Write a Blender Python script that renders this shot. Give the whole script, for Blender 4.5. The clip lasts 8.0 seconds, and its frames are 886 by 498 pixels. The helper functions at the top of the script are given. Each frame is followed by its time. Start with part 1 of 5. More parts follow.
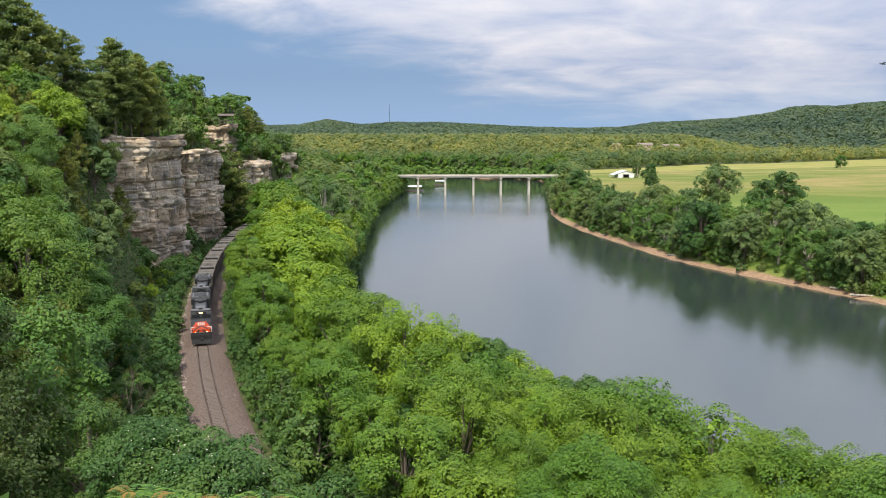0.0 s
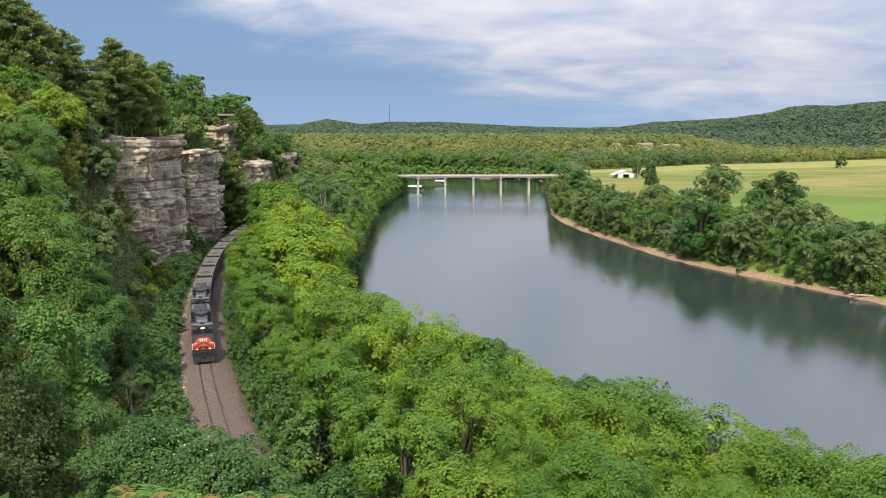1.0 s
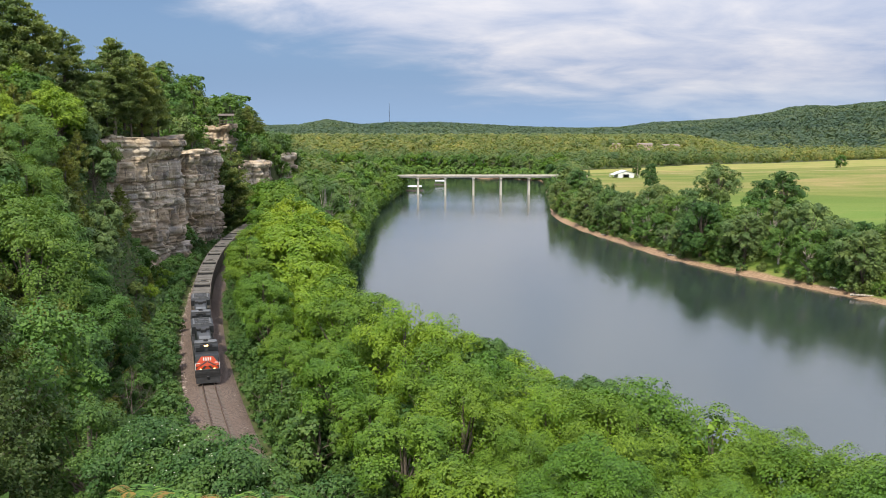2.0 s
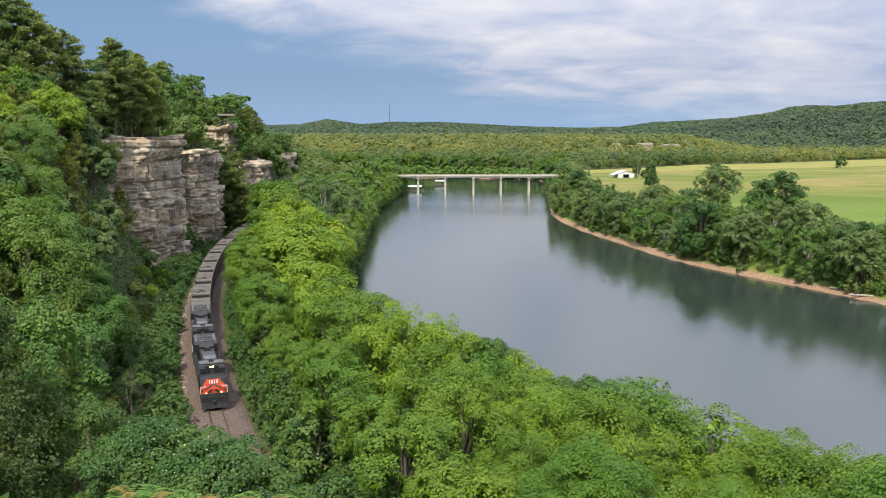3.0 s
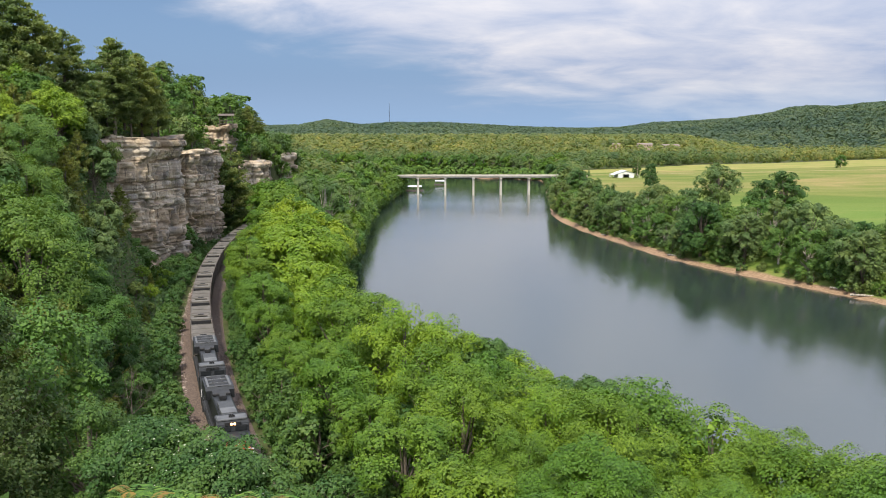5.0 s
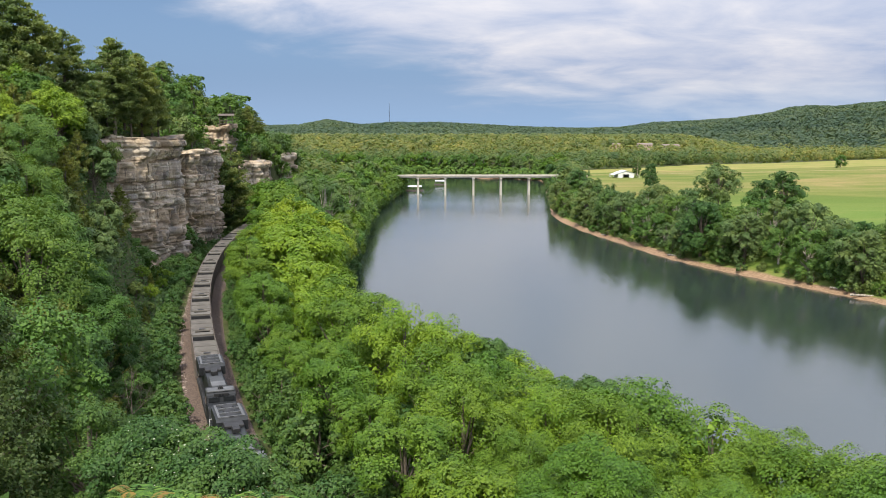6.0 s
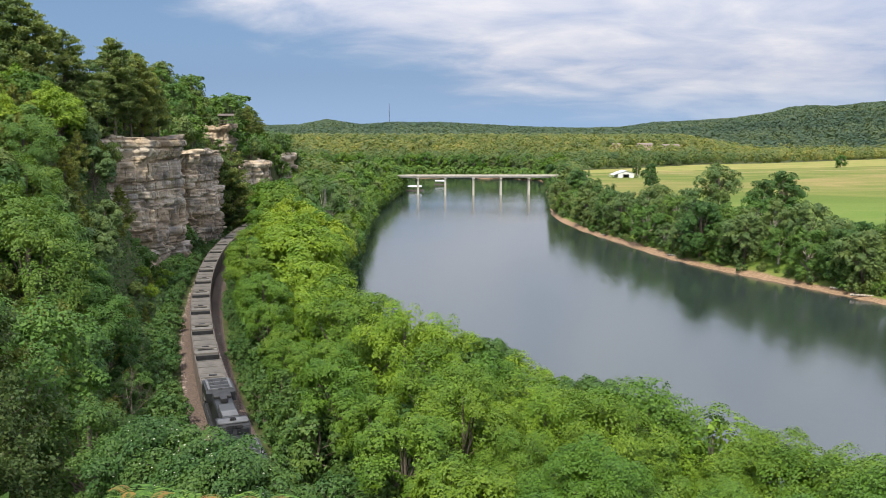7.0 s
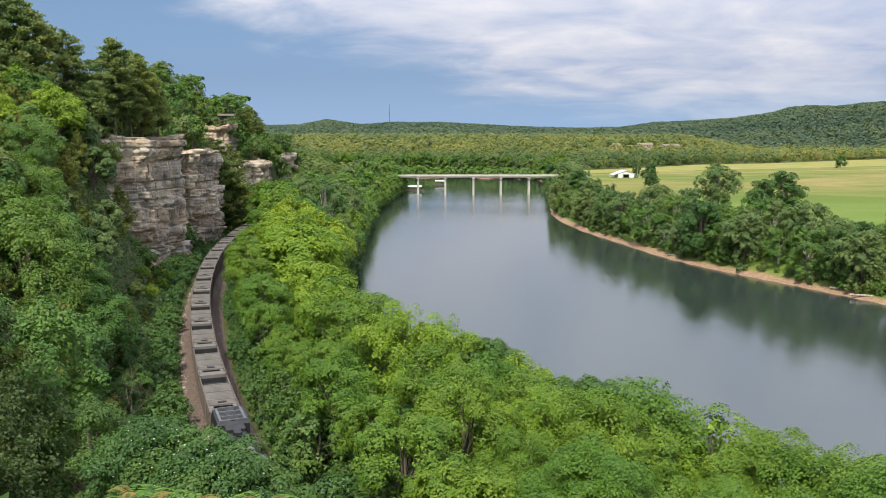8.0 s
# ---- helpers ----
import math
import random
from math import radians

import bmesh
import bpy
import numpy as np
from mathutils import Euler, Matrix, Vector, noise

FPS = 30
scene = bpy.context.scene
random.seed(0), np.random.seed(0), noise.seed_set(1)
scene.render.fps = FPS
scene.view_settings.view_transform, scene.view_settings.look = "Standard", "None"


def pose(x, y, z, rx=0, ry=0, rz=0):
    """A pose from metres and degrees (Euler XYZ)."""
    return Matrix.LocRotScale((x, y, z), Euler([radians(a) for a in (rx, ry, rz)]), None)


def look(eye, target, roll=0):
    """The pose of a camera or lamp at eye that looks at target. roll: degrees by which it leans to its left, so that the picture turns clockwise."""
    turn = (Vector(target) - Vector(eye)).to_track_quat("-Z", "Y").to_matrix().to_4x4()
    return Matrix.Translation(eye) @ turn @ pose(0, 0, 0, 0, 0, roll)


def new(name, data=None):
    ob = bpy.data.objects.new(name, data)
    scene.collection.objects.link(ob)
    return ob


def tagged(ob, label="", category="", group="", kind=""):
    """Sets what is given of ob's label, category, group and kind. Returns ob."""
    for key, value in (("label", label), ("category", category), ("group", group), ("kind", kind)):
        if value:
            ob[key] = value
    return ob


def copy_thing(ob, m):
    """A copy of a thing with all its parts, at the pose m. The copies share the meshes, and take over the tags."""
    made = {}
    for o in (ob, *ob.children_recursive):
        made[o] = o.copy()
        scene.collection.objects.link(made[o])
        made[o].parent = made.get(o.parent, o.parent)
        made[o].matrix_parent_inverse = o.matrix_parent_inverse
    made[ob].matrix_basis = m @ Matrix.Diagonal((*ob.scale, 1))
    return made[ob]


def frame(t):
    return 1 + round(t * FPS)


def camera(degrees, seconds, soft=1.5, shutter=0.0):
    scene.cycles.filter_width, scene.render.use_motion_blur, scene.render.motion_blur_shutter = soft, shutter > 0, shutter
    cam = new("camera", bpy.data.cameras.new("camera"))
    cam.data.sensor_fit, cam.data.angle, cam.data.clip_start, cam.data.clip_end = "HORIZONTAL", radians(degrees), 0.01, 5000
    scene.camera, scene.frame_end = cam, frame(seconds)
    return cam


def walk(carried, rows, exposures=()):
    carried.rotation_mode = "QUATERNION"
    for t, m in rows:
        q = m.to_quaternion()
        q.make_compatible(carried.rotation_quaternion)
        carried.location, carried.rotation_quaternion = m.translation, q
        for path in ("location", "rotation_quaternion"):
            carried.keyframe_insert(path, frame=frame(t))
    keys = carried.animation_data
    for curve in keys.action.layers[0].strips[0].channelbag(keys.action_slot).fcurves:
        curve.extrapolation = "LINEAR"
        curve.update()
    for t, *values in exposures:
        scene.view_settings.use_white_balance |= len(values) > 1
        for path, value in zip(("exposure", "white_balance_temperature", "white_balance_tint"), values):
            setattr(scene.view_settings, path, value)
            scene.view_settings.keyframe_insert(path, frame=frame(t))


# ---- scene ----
FOV = 55.2
EYE = (0.0, 0.0, 38.5)
cam = camera(FOV, 8.0, soft=0.6, shutter=0.3)
cam_pose = pose(*EYE, 90 - 7.707, 0, 0)
walk(cam, [(0.0, cam_pose), (8.0, cam_pose)])

# ------------------------------------------------------------------ light
SUN_EL, SUN_AZ = 54.0, 198.0  # degrees above the horizon; clockwise from +Y


def nodes_of(tree):
    tree.nodes.clear()
    return tree.nodes, tree.links


def sky():
    w = bpy.data.worlds.new("sky")
    scene.world = w
    w.use_nodes = True
    n, l = nodes_of(w.node_tree)
    out, bg = n.new("ShaderNodeOutputWorld"), n.new("ShaderNodeBackground")
    st = n.new("ShaderNodeTexSky")
    st.sky_type, st.sun_disc = "NISHITA", False
    st.sun_elevation, st.sun_rotation = radians(SUN_EL), radians(SUN_AZ)
    st.air_density, st.dust_density, st.ozone_density = 1.2, 1.0, 2.5
    tc = n.new("ShaderNodeTexCoord")
    sep = n.new("ShaderNodeSeparateXYZ")
    l.new(tc.outputs["Generated"], sep.inputs[0])

    def math_node(op, a, b=None, c=None):
        m = n.new("ShaderNodeMath")
        m.operation = op
        for i, v in enumerate((a, b, c)):
            if v is None:
                continue
            if isinstance(v, (int, float)):
                m.inputs[i].default_value = v
            else:
                l.new(v, m.inputs[i])
        return m.outputs[0]

    z = math_node("MAXIMUM", sep.outputs["Z"], 0.0)
    zz = math_node("ADD", z, 0.18)
    comb = n.new("ShaderNodeCombineXYZ")
    l.new(math_node("DIVIDE", sep.outputs["X"], zz), comb.inputs[0])
    l.new(math_node("DIVIDE", sep.outputs["Y"], zz), comb.inputs[1])

    def cloud_noise(scale, detail, rough, dist, off):
        mp = n.new("ShaderNodeMapping")
        mp.inputs["Location"].default_value = off
        mp.inputs["Rotation"].default_value = (0, 0, 0.35)
        mp.inputs["Scale"].default_value = (0.8, 1.0, 1)
        l.new(comb.outputs[0], mp.inputs[0])
        t = n.new("ShaderNodeTexNoise")
        t.inputs["Scale"].default_value, t.inputs["Detail"].default_value = scale, detail
        t.inputs["Roughness"].default_value, t.inputs["Distortion"].default_value = rough, dist
        l.new(mp.outputs[0], t.inputs["Vector"])
        return t.outputs["Fac"]

    big, fine = cloud_noise(0.8, 3, 0.5, 0.3, (3.1, 1.2, 0)), cloud_noise(2.5, 8, 0.56, 0.35, (0.4, 2.0, 0))
    # the sheet of cloud grows towards the zenith and towards +X
    lift = math_node("MULTIPLY_ADD", z, 5.2, math_node("MULTIPLY", sep.outputs["X"], 1.75))
    cover = math_node("ADD", lift, math_node("MULTIPLY_ADD", big, 0.9, math_node("MULTIPLY", fine, 0.75)))
    rng_ = n.new("ShaderNodeMapRange")
    rng_.interpolation_type = "SMOOTHSTEP"
    l.new(cover, rng_.inputs[0])
    rng_.inputs[1].default_value, rng_.inputs[2].default_value = 1.02, 1.56
    shade = n.new("ShaderNodeValToRGB")
    l.new(fine, shade.inputs[0])
    e = shade.color_ramp.elements
    e[0].position, e[0].color = 0.3, (0.43, 0.52, 0.73, 1)
    e[1].position, e[1].color = 0.72, (0.86, 0.85, 0.9, 1)
    gain = n.new("ShaderNodeMix")
    gain.data_type, gain.blend_type = "RGBA", "MULTIPLY"
    gain.inputs[0].default_value = 1
    l.new(st.outputs[0], gain.inputs[6])
    gain.inputs[7].default_value = (0.085, 0.085, 0.095, 1)
    # thin haze low down
    hz = n.new("ShaderNodeMapRange")
    l.new(z, hz.inputs[0])
    hz.inputs[1].default_value, hz.inputs[2].default_value, hz.inputs[3].default_value, hz.inputs[4].default_value = 0.0, 0.16, 0.75, 0.35
    haze = n.new("ShaderNodeMix")
    haze.data_type = "RGBA"
    l.new(hz.outputs[0], haze.inputs[0])
    l.new(gain.outputs[2], haze.inputs[6])
    haze.inputs[7].default_value = (0.185, 0.375, 0.75, 1)
    mix = n.new("ShaderNodeMix")
    mix.data_type = "RGBA"
    l.new(rng_.outputs[0], mix.inputs[0])
    l.new(haze.outputs[2], mix.inputs[6])
    # an overcast dome is brighter overhead than low down
    zen = n.new("ShaderNodeVectorMath")
    zen.operation = "SCALE"
    l.new(shade.outputs[0], zen.inputs[0])
    l.new(math_node("MULTIPLY_ADD", z, 1.5, 0.88), zen.inputs["Scale"])
    l.new(zen.outputs[0], mix.inputs[7])
    low = n.new("ShaderNodeMapRange")
    low.interpolation_type = "SMOOTHSTEP"
    l.new(z, low.inputs[0])
    low.inputs[1].default_value, low.inputs[2].default_value, low.inputs[3].default_value, low.inputs[4].default_value = 0.0, 0.075, 0.7, 0.0
    veil = n.new("ShaderNodeMix")
    veil.data_type = "RGBA"
    l.new(low.outputs[0], veil.inputs[0])
    l.new(mix.outputs[2], veil.inputs[6])
    veil.inputs[7].default_value = (0.40, 0.57, 0.81, 1)
    l.new(veil.outputs[2], bg.inputs[0])
    bg.inputs[1].default_value = 0.95
    l.new(bg.outputs[0], out.inputs[0])


sky()
sun = new("sun", bpy.data.lights.new("sun", "SUN"))
sun.data.energy, sun.data.angle, sun.data.color = 5.0, radians(6), (1.0, 0.92, 0.76)
_a, _e = radians(SUN_AZ), radians(SUN_EL)
sun_from = Vector((math.sin(_a) * math.cos(_e), math.cos(_a) * math.cos(_e), math.sin(_e)))
sun.matrix_world = look(sun_from * 400, (0, 0, 0))
scene.view_settings.exposure = 0.0


# ------------------------------------------------------------------ materials
class Mat:
    """A node material with a small vocabulary."""

    def __init__(self, name, rough=0.7, metal=0.0, spec=0.4):
        self.m = bpy.data.materials.new(name)
        self.m.use_nodes = True
        self.n, self.l = nodes_of(self.m.node_tree)
        self.out = self.n.new("ShaderNodeOutputMaterial")
        self.b = self.n.new("ShaderNodeBsdfPrincipled")
        self.l.new(self.b.outputs[0], self.out.inputs[0])
        self.b.inputs["Roughness"].default_value, self.b.inputs["Metallic"].default_value = rough, metal
        self.b.inputs["Specular IOR Level"].default_value = spec
        self.tc = self.n.new("ShaderNodeTexCoord")

    def coords(self, scale=(1, 1, 1), kind="Object", rot=(0, 0, 0)):
        mp = self.n.new("ShaderNodeMapping")
        mp.inputs["Scale"].default_value, mp.inputs["Rotation"].default_value = scale, rot
        self.l.new(self.tc.outputs[kind], mp.inputs[0])
        return mp.outputs[0]

    def noise(self, scale, detail=4, rough=0.55, dist=0.0, vec=None):
        t = self.n.new("ShaderNodeTexNoise")
        t.inputs["Scale"].default_value, t.inputs["Detail"].default_value = scale, detail
        t.inputs["Roughness"].default_value, t.inputs["Distortion"].default_value = rough, dist
        self.l.new(vec if vec is not None else self.coords(), t.inputs["Vector"])
        return t.outputs["Fac"]

    def voronoi(self, scale, vec=None, out="Distance"):
        t = self.n.new("ShaderNodeTexVoronoi")
        t.inputs["Scale"].default_value = scale
        self.l.new(vec if vec is not None else self.coords(), t.inputs["Vector"])
        return t.outputs[out]

    def ramp(self, fac, *stops):
        r = self.n.new("ShaderNodeValToRGB")
        e = r.color_ramp.elements
        while len(e) < len(stops):
            e.new(0.5)
        for i, (p, c) in enumerate(stops):
            e[i].position, e[i].color = p, (*c, 1) if len(c) == 3 else c
        self.l.new(fac, r.inputs[0])
        return r.outputs[0]

    def mix(self, fac, a, b, blend="MIX"):
        m = self.n.new("ShaderNodeMix")
        m.data_type, m.blend_type = "RGBA", blend
        for s, v in ((m.inputs[0], fac), (m.inputs[6], a), (m.inputs[7], b)):
            if isinstance(v, (int, float)):
                s.default_value = v
            elif isinstance(v, tuple):
                s.default_value = (*v, 1)
            else:
                self.l.new(v, s)
        return m.outputs[2]

    def math(self, op, a, b=0.0):
        m = self.n.new("ShaderNodeMath")
        m.operation = op
        for i, v in enumerate((a, b)):
            if isinstance(v, (int, float)):
                m.inputs[i].default_value = v
            else:
                self.l.new(v, m.inputs[i])
        return m.outputs[0]

    def color(self, c):
        if isinstance(c, tuple):
            self.b.inputs["Base Color"].default_value = (*c, 1)
        else:
            self.l.new(c, self.b.inputs["Base Color"])
        return self

    def bump(self, h, strength=0.4, dist=0.05):
        b = self.n.new("ShaderNodeBump")
        b.inputs["Strength"].default_value, b.inputs["Distance"].default_value = strength, dist
        self.l.new(h, b.inputs["Height"])
        self.l.new(b.outputs[0], self.b.inputs["Normal"])
        return self

    def random_object(self):
        return self.n.new("ShaderNodeObjectInfo").outputs["Random"]

    def random_island(self):
        return self.n.new("ShaderNodeNewGeometry").outputs["Random Per Island"]


def leaf_mat(name, dark, light, tip, trans=0.35, world_scale=0.05, relief=0.0, crowns=0.0):
    """Leaves: hue varies per leaf, per tree and in broad patches; light passes through."""
    k = Mat(name, rough=0.55, spec=0.3)
    per_leaf = k.ramp(k.random_island(), (0.0, dark), (0.55, light), (1.0, tip))
    per_tree = k.ramp(k.random_object(), (0.0, (0.72, 0.85, 0.8)), (0.5, (1, 1, 1)), (1.0, (1.2, 1.08, 0.9)))
    patch = k.ramp(k.noise(world_scale * 6, 3), (0.32, (0.68, 0.78, 0.8)), (0.68, (1.25, 1.14, 0.95)))
    col = k.mix(1.0, k.mix(1.0, per_leaf, per_tree, "MULTIPLY"), patch, "MULTIPLY")
    if crowns:
        single = k.ramp(k.voronoi(crowns, k.coords((1, 1, 0.3)), "Color"), (0.2, (0.68, 0.78, 0.84)), (0.55, (1, 1, 1)), (0.85, (1.25, 1.12, 0.92)))
        col = k.mix(1.0, col, single, "MULTIPLY")
    k.color(col)
    if relief:
        k.bump(k.noise(0.9, 4, 0.7), 1.0, relief)
    tr = k.n.new("ShaderNodeBsdfTranslucent")
    k.l.new(k.mix(1.0, col, (1.25, 1.2, 0.5), "MULTIPLY"), tr.inputs[0])
    mx = k.n.new("ShaderNodeMixShader")
    mx.inputs[0].default_value = trans
    k.l.new(k.b.outputs[0], mx.inputs[1])
    k.l.new(tr.outputs[0], mx.inputs[2])
    k.l.new(mx.outputs[0], k.out.inputs[0])
    return k.m


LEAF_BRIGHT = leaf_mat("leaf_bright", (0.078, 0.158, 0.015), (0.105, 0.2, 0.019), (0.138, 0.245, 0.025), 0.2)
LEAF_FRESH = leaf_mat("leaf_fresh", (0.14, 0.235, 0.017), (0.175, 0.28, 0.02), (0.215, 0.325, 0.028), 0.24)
LEAF_MID = leaf_mat("leaf_mid", (0.074, 0.155, 0.032), (0.104, 0.2, 0.04), (0.14, 0.245, 0.05), 0.28)
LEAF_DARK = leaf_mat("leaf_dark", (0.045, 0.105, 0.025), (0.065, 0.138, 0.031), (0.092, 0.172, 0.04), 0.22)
LEAF_GREY = leaf_mat("leaf_grey", (0.095, 0.158, 0.056), (0.125, 0.195, 0.068), (0.16, 0.235, 0.082), 0.28)
# one cedar in two tones: shade painted dark, sunlight painted bright
CEDAR_SHADED = leaf_mat("cedar_shaded", (0.052, 0.085, 0.022), (0.075, 0.115, 0.03), (0.11, 0.145, 0.042), 0.22)
CEDAR_SUNLIT = leaf_mat("cedar_sunlit", (0.13, 0.17, 0.034), (0.18, 0.215, 0.046), (0.25, 0.26, 0.08), 0.35)
NEEDLE_PINE = leaf_mat("needle_pine", (0.14, 0.2, 0.078), (0.185, 0.25, 0.097), (0.235, 0.295, 0.12), 0.42)
LEAF_WOODS = leaf_mat("leaf_woods", (0.12, 0.18, 0.058), (0.165, 0.22, 0.07), (0.235, 0.24, 0.1), 0.35, 0.002, 0.9, 0.085)
# the ridge's bluish leaf colour has distance haze painted into it
LEAF_RIDGE_HAZE = leaf_mat("leaf_ridge_haze", (0.062, 0.105, 0.068), (0.08, 0.13, 0.08), (0.098, 0.15, 0.09), 0.3, 0.001, 1.2, 0.06)


def bark_mat():
    k = Mat("bark", rough=0.9, spec=0.2)
    f = k.noise(3.0, 5, 0.6, 0.4, k.coords((3, 3, 0.6)))
    k.color(k.ramp(f, (0.3, (0.06, 0.045, 0.034)), (0.7, (0.22, 0.19, 0.15)))).bump(f, 0.6, 0.04)
    return k.m


def pale_bark_mat():
    k = Mat("pale_bark", rough=0.85, spec=0.2)
    f = k.noise(1.4, 5, 0.6, 0.6, k.coords((2, 2, 0.7)))
    k.color(k.ramp(f, (0.35, (0.16, 0.13, 0.1)), (0.62, (0.5, 0.46, 0.39)))).bump(f, 0.4, 0.03)
    return k.m


def ground_mat():
    """Meadow, scrub and soil, by patches; bare sand on the strip beside the water."""
    k = Mat("ground", rough=0.95, spec=0.15)
    big, mid, fine = k.noise(1.0, 5, 0.62, 1.2, k.coords((0.0055, 0.0115, 1), rot=(0, 0, 0.15))), k.noise(0.05, 5, 0.6), k.noise(1.2, 5, 0.65)
    grass = k.ramp(big, (0.36, (0.125, 0.17, 0.03)), (0.5, (0.19, 0.21, 0.05)), (0.62, (0.32, 0.25, 0.1)))
    grass = k.mix(k.ramp(mid, (0.4, (0, 0, 0)), (0.75, (0.5, 0.5, 0.5))), grass, (0.15, 0.2, 0.045))
    grass = k.mix(0.5, grass, k.ramp(fine, (0.3, (0.4, 0.4, 0.4)), (0.7, (1, 1, 1))), "MULTIPLY")
    sep = k.n.new("ShaderNodeSeparateXYZ")
    k.l.new(k.coords(), sep.inputs[0])
    # a mown hay field beyond the pasture, a worn farm track along its edge, greener grass near the shore
    slant = lambda m: k.math("SUBTRACT", sep.outputs["Y"], k.math("MULTIPLY", sep.outputs["X"], m))
    ragged = k.math("MULTIPLY", k.math("SUBTRACT", mid, 0.5), 30.0)
    grass = k.mix(k.ramp(k.math("MULTIPLY", k.math("ADD", sep.outputs["Y"], ragged), 0.001), (0.36, (0.55, 0.55, 0.55)), (0.46, (0, 0, 0))), grass, (0.1, 0.19, 0.03))
    hay = k.ramp(k.math("MULTIPLY", k.math("ADD", slant(0.48), ragged), 0.001), (0.66, (0, 0, 0)), (0.668, (0.85, 0.85, 0.85)))
    grass = k.mix(hay, grass, k.ramp(mid, (0.35, (0.2, 0.23, 0.05)), (0.65, (0.32, 0.27, 0.1))))
    grass = k.mix(k.math("MULTIPLY", k.math("LESS_THAN", k.math("ABSOLUTE", k.math("SUBTRACT", k.math("ADD", slant(0.37), k.math("MULTIPLY", ragged, 0.3)), 639.0)), 3.5), 0.7), grass, (0.36, 0.26, 0.15))
    floor_ = k.ramp(fine, (0.3, (0.035, 0.045, 0.018)), (0.55, (0.07, 0.085, 0.03)), (0.75, (0.12, 0.1, 0.06)))
    # woods west of the river and beyond the meadow
    east = k.math("SUBTRACT", sep.outputs["X"], k.math("MULTIPLY", k.math("MAXIMUM", k.math("SUBTRACT", sep.outputs["Y"], 560.0), 0.0), 0.09))
    wood = k.math("MAXIMUM", k.math("LESS_THAN", east, 45.0), k.math("GREATER_THAN", k.math("SUBTRACT", sep.outputs["Y"], k.math("MULTIPLY", sep.outputs["X"], 0.77)), 680.0))
    grass = k.mix(wood, grass, floor_)
    height = k.math("ADD", sep.outputs["Z"], k.math("MULTIPLY", k.math("SUBTRACT", mid, 0.5), 1.6))
    sand = k.ramp(fine, (0.3, (0.2, 0.13, 0.08)), (0.7, (0.38, 0.26, 0.17)))
    k.color(k.mix(k.ramp(k.math("MULTIPLY", height, 0.25), (0.2, (0, 0, 0)), (0.3, (1, 1, 1))), sand, grass))
    k.bump(fine, 0.7, 0.2)
    return k.m


def rock_mat():
    """Banded sandstone and limestone: warm buff, grey and dark water streaks."""
    k = Mat("bluff_rock", rough=0.92, spec=0.2)
    bands = k.noise(1.0, 4, 0.6, 0.5, k.coords((0.05, 0.05, 0.55)))
    blotch = k.noise(0.16, 5, 0.62, 0.4)
    grain = k.noise(2.2, 6, 0.7)
    streak = k.noise(1.0, 5, 0.6, 0.3, k.coords((0.42, 0.42, 0.05)))
    base = k.ramp(bands, (0.3, (0.36, 0.27, 0.18)), (0.5, (0.54, 0.43, 0.31)), (0.66, (0.66, 0.58, 0.47)))
    grey = k.ramp(bands, (0.3, (0.23, 0.21, 0.19)), (0.7, (0.46, 0.42, 0.38)))
    col = k.mix(k.ramp(blotch, (0.48, (0, 0, 0)), (0.66, (1, 1, 1))), base, grey)
    col = k.mix(k.ramp(streak, (0.54, (0, 0, 0)), (0.7, (0.55, 0.55, 0.55))), col, (0.1, 0.095, 0.09))
    col = k.mix(0.55, col, k.ramp(grain, (0.3, (0.5, 0.5, 0.5)), (0.7, (1.1, 1.1, 1.1))), "MULTIPLY")
    beds = k.noise(1.0, 3, 0.55, 0.4, k.coords((0.1, 0.1, 1.9)))
    col = k.mix(k.ramp(beds, (0.57, (0, 0, 0)), (0.64, (0.45, 0.45, 0.45))), col, (0.11, 0.09, 0.075))
    joints = k.noise(1.0, 3, 0.55, 0.5, k.coords((0.95, 0.95, 0.1)))
    col = k.mix(k.ramp(joints, (0.6, (0, 0, 0)), (0.66, (0.65, 0.65, 0.65))), col, (0.1, 0.085, 0.075))
    k.color(col).bump(k.math("ADD", grain, k.math("MULTIPLY", beds, 1.5)), 0.9, 0.16)
    return k.m


def water_mat():
    k = Mat("river_water", rough=0.04, spec=0.5)
    k.b.inputs["IOR"].default_value = 2.4
    patch = k.noise(0.02, 3, 0.5, 0.5, k.coords((1, 0.4, 1)))
    small = k.noise(1.6, 4, 0.6, 0.3, k.coords((1, 0.55, 1)))
    swell = k.noise(0.22, 3, 0.5, 0.2, k.coords((1, 0.5, 1)))
    k.color(k.ramp(patch, (0.35, (0.024, 0.036, 0.03)), (0.65, (0.036, 0.05, 0.048))))
    k.l.new(k.ramp(patch, (0.4, (0.006,) * 3), (0.6, (0.025,) * 3)), k.b.inputs["Roughness"])
    k.bump(k.math("ADD", k.math("MULTIPLY", small, k.math("ADD", patch, 0.1)), k.math("MULTIPLY", swell, 0.6)), 0.2, 0.3)
    return k.m


def simple(name, c1, c2, scale=2.0, rough=0.7, metal=0.0, spec=0.4, bump=0.3, depth=0.02, stretch=(1, 1, 1)):
    k = Mat(name, rough=rough, metal=metal, spec=spec)
    big, f = k.noise(scale, 5, 0.6, 0.3, k.coords(stretch)), k.noise(scale * 9, 4, 0.6)
    col = k.ramp(big, (0.3, c1), (0.7, c2))
    k.color(k.mix(0.35, col, k.ramp(f, (0.3, (0.6, 0.6, 0.6)), (0.7, (1.1, 1.1, 1.1))), "MULTIPLY")).bump(f, bump, depth)
    return k.m


